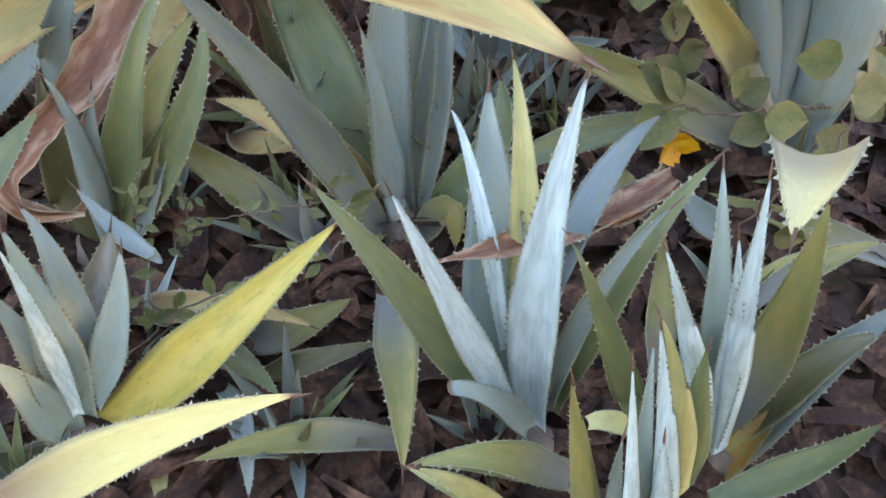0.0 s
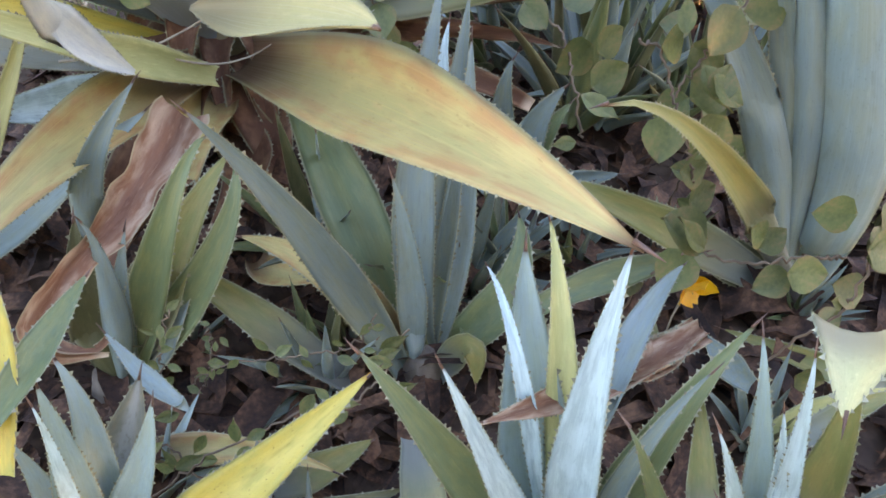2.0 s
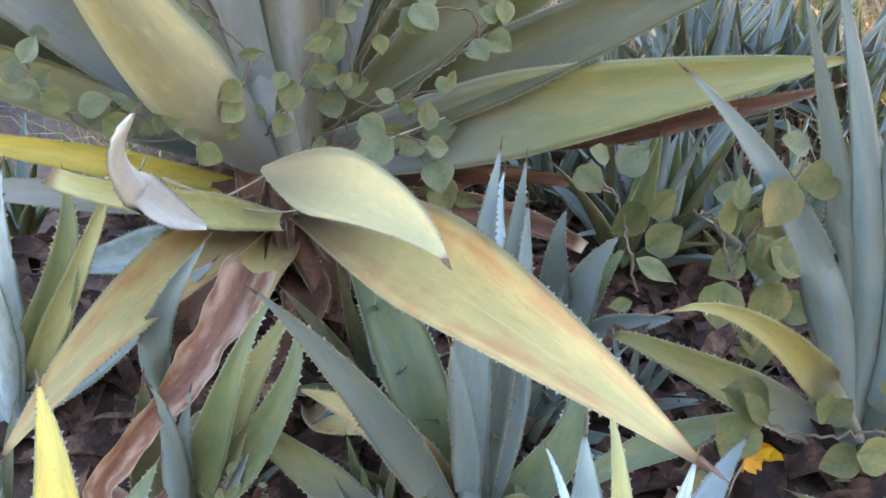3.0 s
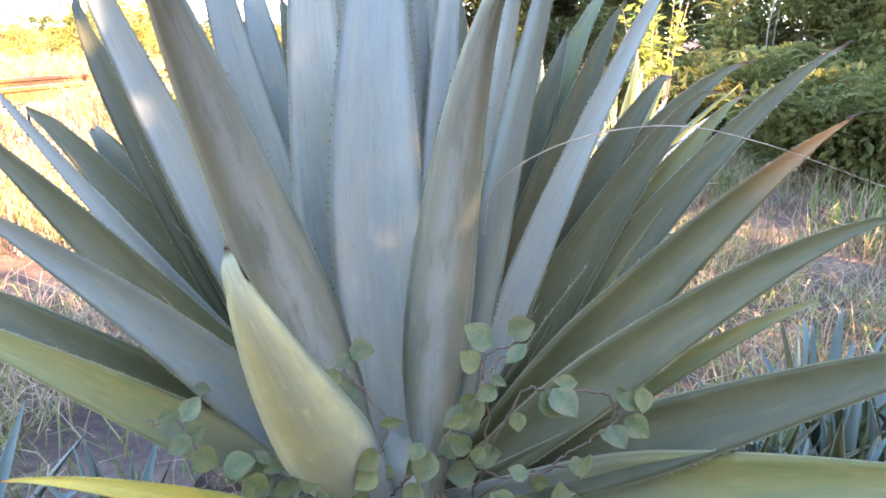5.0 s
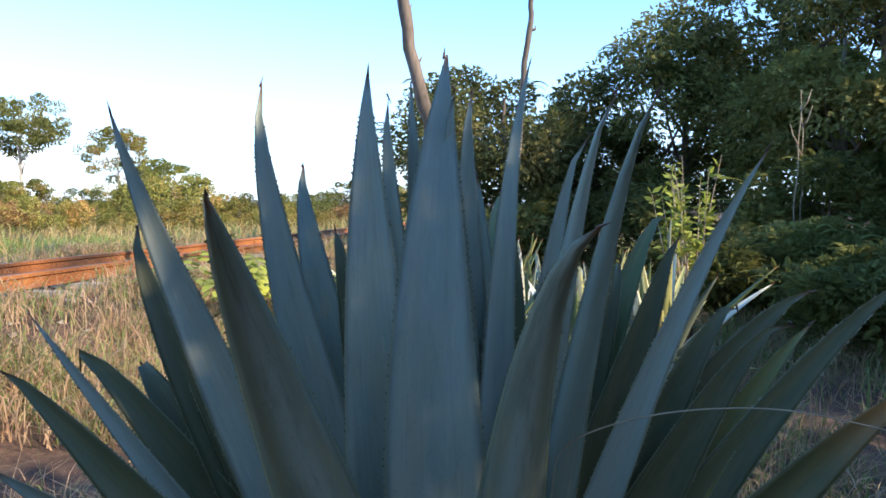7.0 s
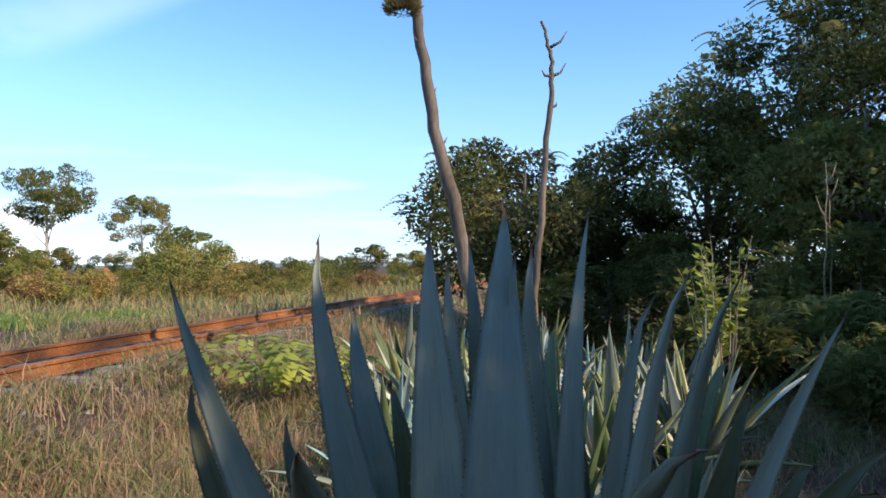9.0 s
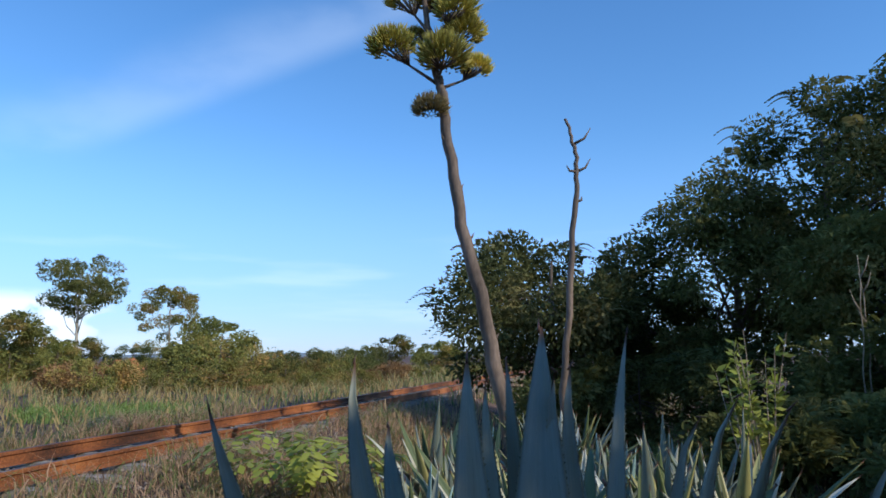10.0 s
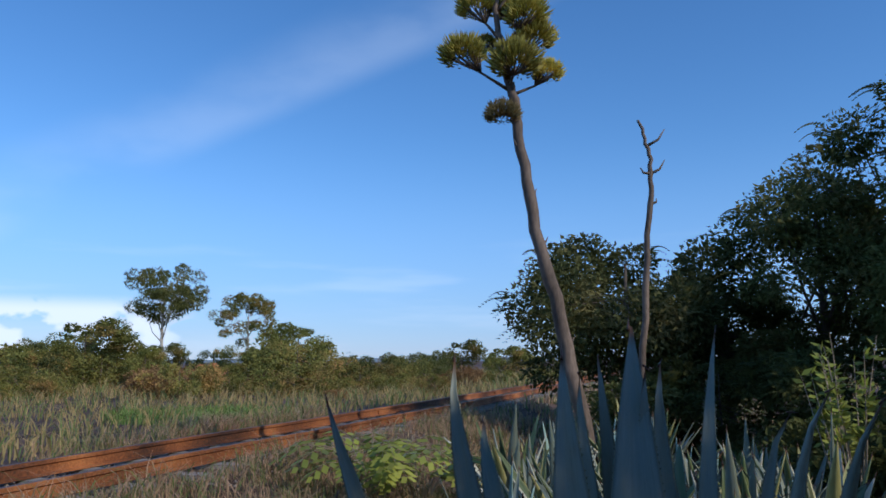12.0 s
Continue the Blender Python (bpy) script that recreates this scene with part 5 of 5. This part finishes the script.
leaf(pup_c, (0.346, -1.360, 0.130), (0.302, -1.333, 0.378), (0.281, -1.300, 0.511), 0.028, PALEBLUE)
leaf(pup_c, (0.370, -1.330, 0.201), (0.326, -1.308, 0.387), (0.297, -1.280, 0.486), 0.028, YELLOWGREEN)
leaf(pup_c, (0.328, -1.345, 0.141), (0.300, -1.316, 0.355), (0.303, -1.280, 0.445), 0.023, MIDBLUE)
leaf(pup_c, (0.274, -1.330, 0.109), (0.239, -1.317, 0.340), (0.221, -1.300, 0.461), 0.035, OLIVE)
leaf(pup_c, (0.268, -1.280, 0.314), (0.288, -1.289, 0.321), (0.321, -1.300, 0.293), 0.022, YELLOWGREEN)
leaf(pup_c, (0.337, -1.370, 0.133), (0.296, -1.361, 0.327), (0.280, -1.350, 0.425), 0.033, PALEBLUE)
leaf(pup_c, (0.289, -1.350, 0.158), (0.269, -1.337, 0.313), (0.273, -1.320, 0.370), 0.026, TEALDARK)
leaf(pup_c, (0.282, -1.270, 0.136), (0.193, -1.257, 0.233), (0.111, -1.240, 0.235), 0.045, OLIVE)
leaf(pup_c, (0.200, -1.300, 0.088), (0.162, -1.278, 0.205), (0.106, -1.250, 0.260), 0.039, YELLOWGREEN)
pup_d = rosette((-0.262, -0.985, 0.030))
leaf(pup_d, (-0.259, -0.985, 0.070), (-0.236, -0.960, 0.251), (-0.229, -0.930, 0.381), 0.053, MIDBLUE)
leaf(pup_d, (-0.258, -0.995, 0.098), (-0.232, -0.979, 0.288), (-0.230, -0.960, 0.390), 0.023, PALEBLUE)
leaf(pup_d, (-0.259, -0.970, 0.057), (-0.213, -0.929, 0.254), (-0.223, -0.880, 0.360), 0.055, TEAL)
leaf(pup_d, (-0.240, -0.985, 0.099), (-0.172, -0.960, 0.220), (-0.135, -0.930, 0.308), 0.048, MIDBLUE)
leaf(pup_d, (-0.280, -1.000, 0.047), (-0.285, -0.995, 0.161), (-0.302, -0.990, 0.247), 0.057, MIDBLUE)
leaf(pup_d, (-0.278, -0.990, 0.060), (-0.264, -0.972, 0.222), (-0.273, -0.950, 0.328), 0.044, TEAL)
leaf(pup_d, (-0.228, -0.950, 0.140), (-0.186, -0.914, 0.220), (-0.152, -0.870, 0.285), 0.063, GREY)
leaf(pup_d, (-0.116, -0.900, 0.251), (-0.152, -0.846, 0.242), (-0.196, -0.780, 0.275), 0.026, TEAL, face=(0.2, -0.5, 0.9))
leaf(pup_d, (-0.281, -1.010, 0.034), (-0.349, -1.006, 0.037), (-0.382, -1.000, 0.084), 0.052, GREENDARK)
pup_e = rosette((-0.248, -0.670, 0.030))
leaf(pup_e, (-0.237, -0.661, 0.030), (-0.229, -0.660, 0.232), (-0.212, -0.640, 0.346), 0.076, GREENDARK)
leaf(pup_e, (-0.219, -0.667, 0.030), (-0.189, -0.673, 0.211), (-0.153, -0.659, 0.330), 0.037, TEAL)
leaf(pup_e, (-0.232, -0.675, 0.030), (-0.191, -0.689, 0.268), (-0.195, -0.687, 0.380), 0.041, TEAL)
leaf(pup_e, (-0.218, -0.665, 0.030), (-0.146, -0.671, 0.148), (-0.079, -0.641, 0.232), 0.080, TEALDARK)
leaf(pup_e, (-0.236, -0.642, 0.030), (-0.152, -0.653, 0.225), (-0.202, -0.559, 0.140), 0.054, GREENDARK)
leaf(pup_e, (-0.219, -0.660, 0.030), (-0.050, -0.671, 0.265), (0.001, -0.583, 0.351), 0.066, GREEN)
leaf(pup_e, (-0.218, -0.663, 0.030), (-0.094, -0.673, 0.354), (-0.024, -0.617, 0.423), 0.059, GREEN)
leaf(pup_e, (-0.221, -0.656, 0.030), (-0.098, -0.639, 0.262), (-0.003, -0.540, 0.333), 0.075, OLIVE)
pup_f = rosette((0.222, -0.782, 0.030))
leaf(pup_f, (0.233, -0.754, 0.030), (0.238, -0.684, 0.281), (0.320, -0.541, 0.571), 0.066, TEAL)
leaf(pup_f, (0.236, -0.756, 0.030), (0.278, -0.680, 0.243), (0.370, -0.515, 0.528), 0.061, TEALDARK)
leaf(pup_f, (0.238, -0.757, 0.030), (0.292, -0.709, 0.179), (0.354, -0.573, 0.488), 0.058, TEAL)
leaf(pup_f, (0.213, -0.767, 0.030), (0.207, -0.761, 0.249), (0.191, -0.731, 0.399), 0.046, TEAL)
leaf(pup_f, (0.216, -0.753, 0.030), (0.156, -0.546, 0.239), (0.107, -0.179, 0.266), 0.098, GREEN)
leaf(pup_f, (0.192, -0.777, 0.030), (0.082, -0.754, 0.313), (-0.041, -0.740, 0.547), 0.062, TEALDARK)
leaf(pup_f, (0.198, -0.764, 0.030), (0.109, -0.706, 0.195), (-0.017, -0.601, 0.224), 0.069, AGED)
leaf(pup_f, (0.241, -0.804, 0.030), (0.284, -0.822, 0.112), (0.285, -0.855, 0.054), 0.051, OLIVE)
leaf(pup_f, (0.246, -0.765, 0.030), (0.371, -0.750, 0.132), (0.431, -0.639, 0.188), 0.073, GREEN)
pup_g = rosette((0.913, -0.818, 0.030))
leaf(pup_g, (0.886, -0.806, 0.030), (0.732, -0.740, 0.429), (0.521, -0.640, 0.703), 0.069, TEAL)
leaf(pup_g, (0.889, -0.800, 0.030), (0.768, -0.732, 0.466), (0.670, -0.635, 0.789), 0.053, TEALDARK)
leaf(pup_g, (0.887, -0.803, 0.030), (0.792, -0.756, 0.467), (0.666, -0.676, 0.836), 0.057, TEAL)
leaf(pup_g, (0.885, -0.809, 0.030), (0.877, -0.807, 0.343), (0.712, -0.754, 0.789), 0.133, TEAL)
leaf(pup_g, (0.860, -0.820, 0.100), (0.514, -0.930, 0.506), (0.315, -0.990, 0.647), 0.055, OLIVE)
leaf(pup_g, (0.888, -0.802, 0.030), (0.592, -0.668, 0.198), (0.537, -0.572, 0.168), 0.078, OLIVE)
leaf(pup_g, (0.890, -0.800, 0.030), (0.767, -0.732, 0.102), (0.694, -0.643, 0.150), 0.081, GREENDARK)
pup_h = rosette((0.495, -0.435, 0.030))
leaf(pup_h, (0.500, -0.421, 0.030), (0.485, -0.414, 0.237), (0.512, -0.388, 0.327), 0.067, TEALDARK)
leaf(pup_h, (0.523, -0.441, 0.030), (0.535, -0.443, 0.184), (0.589, -0.454, 0.295), 0.077, TEAL)
leaf(pup_h, (0.524, -0.430, 0.030), (0.562, -0.429, 0.152), (0.630, -0.411, 0.228), 0.060, GREEN)
leaf(pup_h, (0.524, -0.441, 0.030), (0.573, -0.451, 0.055), (0.728, -0.481, 0.083), 0.059, TEALDARK)
leaf(pup_h, (0.484, -0.408, 0.030), (0.401, -0.359, 0.197), (0.428, -0.269, 0.353), 0.049, PALEBLUE)
pup_i = rosette((-0.552, -0.350, 0.030))
leaf(pup_i, (-0.522, -0.347, 0.030), (-0.439, -0.353, 0.371), (-0.382, -0.332, 0.530), 0.076, PALEBLUE)
leaf(pup_i, (-0.527, -0.361, 0.030), (-0.503, -0.367, 0.279), (-0.468, -0.387, 0.469), 0.082, PALEBLUE)
leaf(pup_i, (-0.526, -0.366, 0.030), (-0.456, -0.392, 0.291), (-0.413, -0.438, 0.435), 0.049, PALEBLUE)
leaf(pup_i, (-0.523, -0.340, 0.030), (-0.363, -0.340, 0.321), (-0.322, -0.272, 0.472), 0.079, GREEN)
leaf(pup_i, (-0.524, -0.339, 0.030), (-0.295, -0.338, 0.387), (-0.276, -0.241, 0.432), 0.045, YELLOWGREEN)
leaf(pup_i, (-0.522, -0.349, 0.030), (-0.258, -0.369, 0.221), (-0.118, -0.333, 0.299), 0.079, TEAL)
# sprawling older leaves of the pups, lying low
leaf(pup_f, (0.358, -0.860, 0.212), (0.500, -0.833, 0.215), (0.696, -0.800, 0.180), 0.049, GREEN)
leaf(pup_d, (-0.247, -1.004, 0.050), (-0.063, -0.999, 0.201), (0.105, -0.959, 0.300), 0.079, YELLOW)
leaf(pup_d, (-0.380, -1.099, 0.100), (-0.149, -1.165, 0.290), (0.023, -1.229, 0.420), 0.068, PALEYELLOW)
leaf(pup_e, (0.114, -0.793, 0.040), (-0.028, -0.686, 0.150), (-0.152, -0.560, 0.200), 0.061, OLIVE)
leaf(pup_d, (-0.241, -0.814, 0.050), (-0.075, -0.892, 0.108), (0.049, -0.960, 0.100), 0.048, AGED)
leaf(pup_a, (0.158, -0.950, 0.120), (0.134, -1.083, 0.143), (0.107, -1.189, 0.100), 0.057, OLIVE)
leaf(pup_a, (-0.032, -0.976, 0.040), (0.040, -1.009, 0.099), (0.129, -1.006, 0.100), 0.037, GREENDARK)
leaf(pup_a, (0.126, -1.135, 0.050), (0.005, -1.113, 0.104), (-0.137, -1.089, 0.080), 0.043, OLIVE)
leaf(pup_c, (0.303, -1.243, 0.080), (0.197, -1.223, 0.148), (0.112, -1.200, 0.140), 0.045, OLIVE)
leaf(pup_c, (0.204, -1.269, 0.100), (0.156, -1.254, 0.165), (0.106, -1.206, 0.160), 0.026, YELLOWGREEN)
leaf(pup_d, (-0.105, -0.913, 0.060), (-0.050, -1.000, 0.121), (-0.012, -1.062, 0.120), 0.045, GREEN)
leaf(pup_a, (-0.048, -0.913, 0.030), (0.021, -0.931, 0.070), (0.112, -0.902, 0.060), 0.055, OLIVE)
leaf(pup_d, (-0.089, -0.986, 0.050), (-0.067, -1.070, 0.086), (-0.079, -1.146, 0.050), 0.034, TEAL)
leaf(pup_d, (-0.184, -1.039, 0.030), (-0.178, -1.093, 0.061), (-0.184, -1.116, 0.030), 0.028, YELLOWGREEN)
leaf(pup_g, (0.485, -1.190, 0.520), (0.452, -1.225, 0.516), (0.423, -1.257, 0.503), 0.074, PALEOLIVE, slim=1.0, belly=0.08)
leaf(pup_g, (0.922, -1.095, 0.060), (0.838, -1.029, 0.082), (0.721, -0.863, 0.050), 0.045, OLIVE)
leaf(pup_b, (0.650, -1.066, 0.050), (0.722, -1.082, 0.125), (0.828, -1.092, 0.150), 0.038, YELLOWGREEN)
leaf(pup_f, (0.002, -0.478, 0.050), (0.036, -0.567, 0.093), (0.122, -0.616, 0.100), 0.059, AGED)
leaf(pup_e, (-0.238, -0.440, 0.100), (-0.215, -0.470, 0.277), (-0.111, -0.445, 0.420), 0.053, TEALDARK)
leaf(pup_i, (-0.233, -1.064, 0.432), (-0.216, -0.976, 0.543), (-0.228, -0.876, 0.596), 0.044, YELLOW)
leaf(pup_i, (-0.232, -1.053, 0.476), (-0.185, -1.002, 0.502), (-0.149, -0.904, 0.489), 0.030, GREEN)
dead_ribbon(pup_e, [(-0.060, -0.46, 0.36), (-0.093, -0.55, 0.358), (-0.135, -0.60, 0.337), (-0.171, -0.64, 0.320), (-0.216, -0.70, 0.320), (-0.241, -0.74, 0.315), (-0.272, -0.76, 0.285), (-0.262, -0.77, 0.240), (-0.207, -0.76, 0.206)],
            (0.070, 0.070, 0.058, 0.050, 0.044, 0.032, 0.040, 0.024, 0.008))
leaf(pup_e, (-0.351, -0.584, 0.100), (-0.268, -0.672, 0.122), (-0.216, -0.678, 0.160), 0.022, DEAD, blunt=0.5)
leaf(agave, (0.020, -0.070, 0.150), (0.031, -0.173, 0.099), (0.070, -0.280, -0.035), 0.130, DEAD, curl=0.8, blunt=0.5)
leaf(agave, (0.000, -0.060, 0.170), (-0.136, -0.157, 0.138), (-0.257, -0.260, 0.017), 0.110, DEAD, curl=0.9, blunt=0.4)
leaf(agave, (0.060, -0.050, 0.160), (0.342, -0.161, 0.220), (0.603, -0.300, 0.151), 0.083, DEAD, curl=0.9, blunt=0.4)
leaf(agave, (0.060, -0.030, 0.200), (0.428, -0.160, 0.274), (0.673, -0.260, 0.252), 0.070, DEAD, curl=0.9)

# ---- vines ----
def vine_leaf_mesh(round_one):
    rows, verts, faces = 9, [], []
    for i in range(rows):
        v = i / (rows - 1)
        w = (0.50 * math.sin(math.pi * v ** 0.62) ** (0.8 if round_one else 1.3) + 0.01) * (1.0 if round_one else 0.55)
        if v > 0.85 and not round_one:
            w *= 0.7
        y = v + (0.06 if i else -0.02)
        verts += [(-w, y - 0.08 * (v < 0.2), 0.14 * w), (-w * 0.5, y, 0.03), (0, y - 0.03 * (i == 0), -0.03 - 0.05 * v * v), (w * 0.5, y, 0.03), (w, y - 0.08 * (v < 0.2), 0.14 * w)]
    for i in range(rows - 1):
        for k in range(4):
            b = i * 5 + k
            faces.append((b, b + 1, b + 6, b + 5))
    return mesh_of("vine_leaf", verts, faces, (VINELEAF,), None, True)


VINE_LEAVES = (vine_leaf_mesh(True), vine_leaf_mesh(False))


def vine(label, line, size, seed, count, loose=0.05, radius=0.0022, narrow=False):
    rng = random.Random(seed)
    plant = thing("vine", line[0], label, "vine", "creeping vines")
    o = plant.location
    pts = smooth_line(line, 10 * len(line))
    pts = [p + Vector((rng.uniform(-1, 1), rng.uniform(-1, 1), rng.uniform(-1, 1))) * 0.004 for p in pts]
    v, f = tube([p - o for p in pts], [radius] * len(pts), 5)
    part("runner", mesh_of("runner", v, f, (VINESTEM,), None, True), plant)
    for i in range(count):
        p = pts[int((i + 0.5) / count * (len(pts) - 1))] - o
        q = p + Vector((rng.uniform(-1, 1), rng.uniform(-1.1, 0.4), rng.uniform(0.0, 1.1))) * loose
        st = part("leaf", VINE_LEAVES[1 if narrow else rng.randrange(2) * (rng.random() < 0.4)], plant)
        face = Vector((rng.uniform(-0.5, 0.5), -0.8, rng.uniform(0.2, 1.1))).normalized()
        way = Vector((rng.uniform(-1, 1), rng.uniform(-0.4, 0.2), rng.uniform(-0.9, 0.6)))
        way = (way - face * way.dot(face)).normalized()
        m = Matrix((way.cross(face), way, face)).transposed().to_4x4()
        s = size * rng.uniform(0.65, 1.2)
        st.matrix_basis = Matrix.Translation(q) @ m @ Matrix.Diagonal((s, s, s, 1))


VINE = "creeping vine with small rounded green leaves"
vine(VINE, [(0.12, -0.10, 0.36), (0.17, -0.15, 0.55), (0.16, -0.16, 0.70), (0.22, -0.16, 0.73)], 0.050, 1, 6, 0.035)
vine(VINE, [(0.15, -0.12, 0.40), (0.22, -0.16, 0.62), (0.28, -0.17, 0.64), (0.39, -0.16, 0.62), (0.40, -0.16, 0.54)], 0.046, 2, 7, 0.03)
vine(VINE, [(0.0, -0.10, 0.40), (0.05, -0.13, 0.47), (0.10, -0.13, 0.50), (0.2, -0.15, 0.46), (0.33, -0.14, 0.47)], 0.042, 3, 9, 0.045)
vine(VINE, [(-0.05, -0.10, 0.40), (-0.16, -0.13, 0.43), (-0.29, -0.12, 0.45), (-0.36, -0.11, 0.55), (-0.43, -0.1, 0.58)], 0.038, 4, 18, 0.06)
vine(VINE, [(0.22, -0.13, 0.34), (0.29, -0.13, 0.33), (0.34, -0.15, 0.25), (0.36, -0.16, 0.15), (0.33, -0.2, 0.05)], 0.060, 5, 9, 0.035)
vine("trailing weed with narrow pale green leaves across the pups", [(-0.20, -0.93, 0.10), (-0.10, -0.93, 0.17), (0.02, -0.92, 0.20), (0.10, -0.93, 0.22), (0.17, -0.88, 0.27)], 0.030, 6, 16, 0.03, 0.0016, True)
vine("trailing weed with narrow pale green leaves across the pups", [(-0.16, -0.84, 0.04), (-0.17, -0.86, 0.14), (-0.13, -0.90, 0.10), (-0.08, -0.96, 0.06)], 0.030, 7, 12, 0.035, 0.0016, True)
vine("leafy creeper with broad round green leaves", [(0.55, -0.80, 0.08), (0.58, -0.86, 0.26), (0.63, -0.93, 0.30), (0.70, -0.96, 0.32), (0.76, -0.97, 0.31)], 0.058, 8, 14, 0.05)
vine("leafy creeper with broad round green leaves", [(0.70, -0.97, 0.10), (0.76, -1.0, 0.24), (0.80, -0.97, 0.32), (0.86, -0.91, 0.36)], 0.055, 9, 10, 0.04)
vine("leafy creeper with broad round green leaves", [(0.75, -0.60, 0.05), (0.74, -0.64, 0.25), (0.76, -0.60, 0.40), (0.80, -0.55, 0.48)], 0.052, 10, 12, 0.07)

vine(VINE, [(-0.10, -0.14, 0.52), (-0.15, -0.17, 0.50), (-0.22, -0.18, 0.51), (-0.31, -0.17, 0.53), (-0.37, -0.14, 0.60)], 0.044, 31, 14, 0.035)
vine(VINE, [(-0.06, -0.18, 0.48), (-0.01, -0.15, 0.58), (-0.08, -0.12, 0.67), (-0.06, -0.12, 0.70)], 0.042, 32, 7, 0.03)
vine(VINE, [(0.03, -0.18, 0.46), (0.08, -0.17, 0.54), (0.13, -0.17, 0.61), (0.18, -0.16, 0.69), (0.24, -0.16, 0.72)], 0.046, 33, 9, 0.035)
vine(VINE, [(0.17, -0.22, 0.44), (0.26, -0.25, 0.43), (0.30, -0.27, 0.36), (0.31, -0.28, 0.27)], 0.056, 34, 8, 0.03)
vine(VINE, [(0.24, -0.20, 0.48), (0.31, -0.20, 0.53), (0.39, -0.19, 0.58), (0.42, -0.18, 0.64)], 0.046, 35, 7, 0.03)
vine("leafy creeper with broad round green leaves", [(0.62, -0.80, 0.33), (0.60, -0.78, 0.40), (0.59, -0.74, 0.45), (0.58, -0.70, 0.50), (0.54, -0.70, 0.52)], 0.062, 36, 8, 0.05)
vine("leafy creeper with broad round green leaves", [(0.59, -0.74, 0.45), (0.64, -0.72, 0.50), (0.68, -0.70, 0.52), (0.74, -0.66, 0.55)], 0.058, 37, 5, 0.05)
vine("leafy creeper with broad round green leaves", [(0.51, -0.66, 0.34), (0.50, -0.62, 0.42), (0.50, -0.55, 0.47), (0.46, -0.50, 0.48)], 0.05, 38, 8, 0.05)

SPRIG = "thin weed sprig with tiny pale green leaves among the pups"
vine(SPRIG, [(-0.17, -0.75, 0.06), (-0.15, -0.77, 0.16), (-0.14, -0.77, 0.22), (-0.12, -0.76, 0.26)], 0.022, 21, 12, 0.016, 0.0012, True)
vine(SPRIG, [(-0.13, -0.74, 0.08), (-0.05, -0.82, 0.20), (0.02, -0.87, 0.25), (0.09, -0.89, 0.27), (0.13, -0.88, 0.30)], 0.022, 22, 14, 0.018, 0.0012, True)
vine(SPRIG, [(-0.11, -0.74, 0.06), (-0.08, -0.78, 0.18), (-0.08, -0.76, 0.22)], 0.020, 23, 10, 0.016, 0.0012, True)


def dry_stalk(label, line, radius=0.0016):
    plant = thing("dry_grass_stalk", line[0], label, "grass stalk")
    pts = smooth_line(line, 8 * len(line))
    v, f = tube([p - plant.location for p in pts], [radius * (1 - 0.6 * i / len(pts)) for i in range(len(pts))], 5)
    part("stalk", mesh_of("stalk", v, f, (TWIG,), None, True), plant)


dry_stalk("long pale dry grass stalk arching across the agave", [(0.17, -0.06, 0.90), (0.182, -0.10, 0.997), (0.249, -0.25, 1.088), (0.363, -0.35, 1.127), (0.512, -0.35, 1.102), (0.753, -0.30, 1.026)])
for line in ([(-0.25, -0.20, 0.33), (-0.12, -0.20, 0.33), (0.0, -0.17, 0.36), (0.06, -0.13, 0.38)], [(-0.2, -0.14, 0.36), (-0.05, -0.2, 0.30), (0.06, -0.2, 0.29), (0.18, -0.16, 0.33)],
             [(0.06, -0.14, 0.36), (0.16, -0.17, 0.38), (0.26, -0.18, 0.41), (0.34, -0.16, 0.42)], [(-0.22, -0.13, 0.40), (-0.25, -0.17, 0.36), (-0.21, -0.18, 0.35), (-0.23, -0.15, 0.37)]):
    dry_stalk("dry brown tendril tangled at the foot of the agave", line, 0.0028)


def build_fallen_flower():
    rng = random.Random(9)
    flower = thing("yellow_flower", (0.61, -0.87, 0.20), "fallen crumpled orange-yellow flower on the creeper", "flower")
    for k in range(4):
        a = k * 1.57 + 0.3
        way, side = Vector((math.cos(a), -0.5 - 0.3 * math.sin(a), math.sin(a))), Vector((-math.sin(a), 0.2, math.cos(a)))
        verts, faces = [], []
        for i in range(6):
            u = i / 5
            w = 0.022 * math.sin(math.pi * (0.15 + 0.75 * u))
            for s in (-1, -0.4, 0.4, 1):
                verts.append(way * 0.030 * u + side * w * s + Vector((0, -0.010 * u * u + 0.004 * math.sin(5 * s + k) * u, 0)))
        for i in range(5):
            for j in range(3):
                b = i * 4 + j
                faces.append((b, b + 1, b + 5, b + 4))
        part("petal", mesh_of("petal", verts, faces, (PETAL,), None, True), flower)
    v, f = tube([(0, 0.01, -0.22), (0.01, 0.02, -0.1), (0, 0, 0.0)], [0.002, 0.0018, 0.003], 5)
    part("stalk", mesh_of("stalk", v, f, (TWIG,), None, True), flower)


build_fallen_flower()
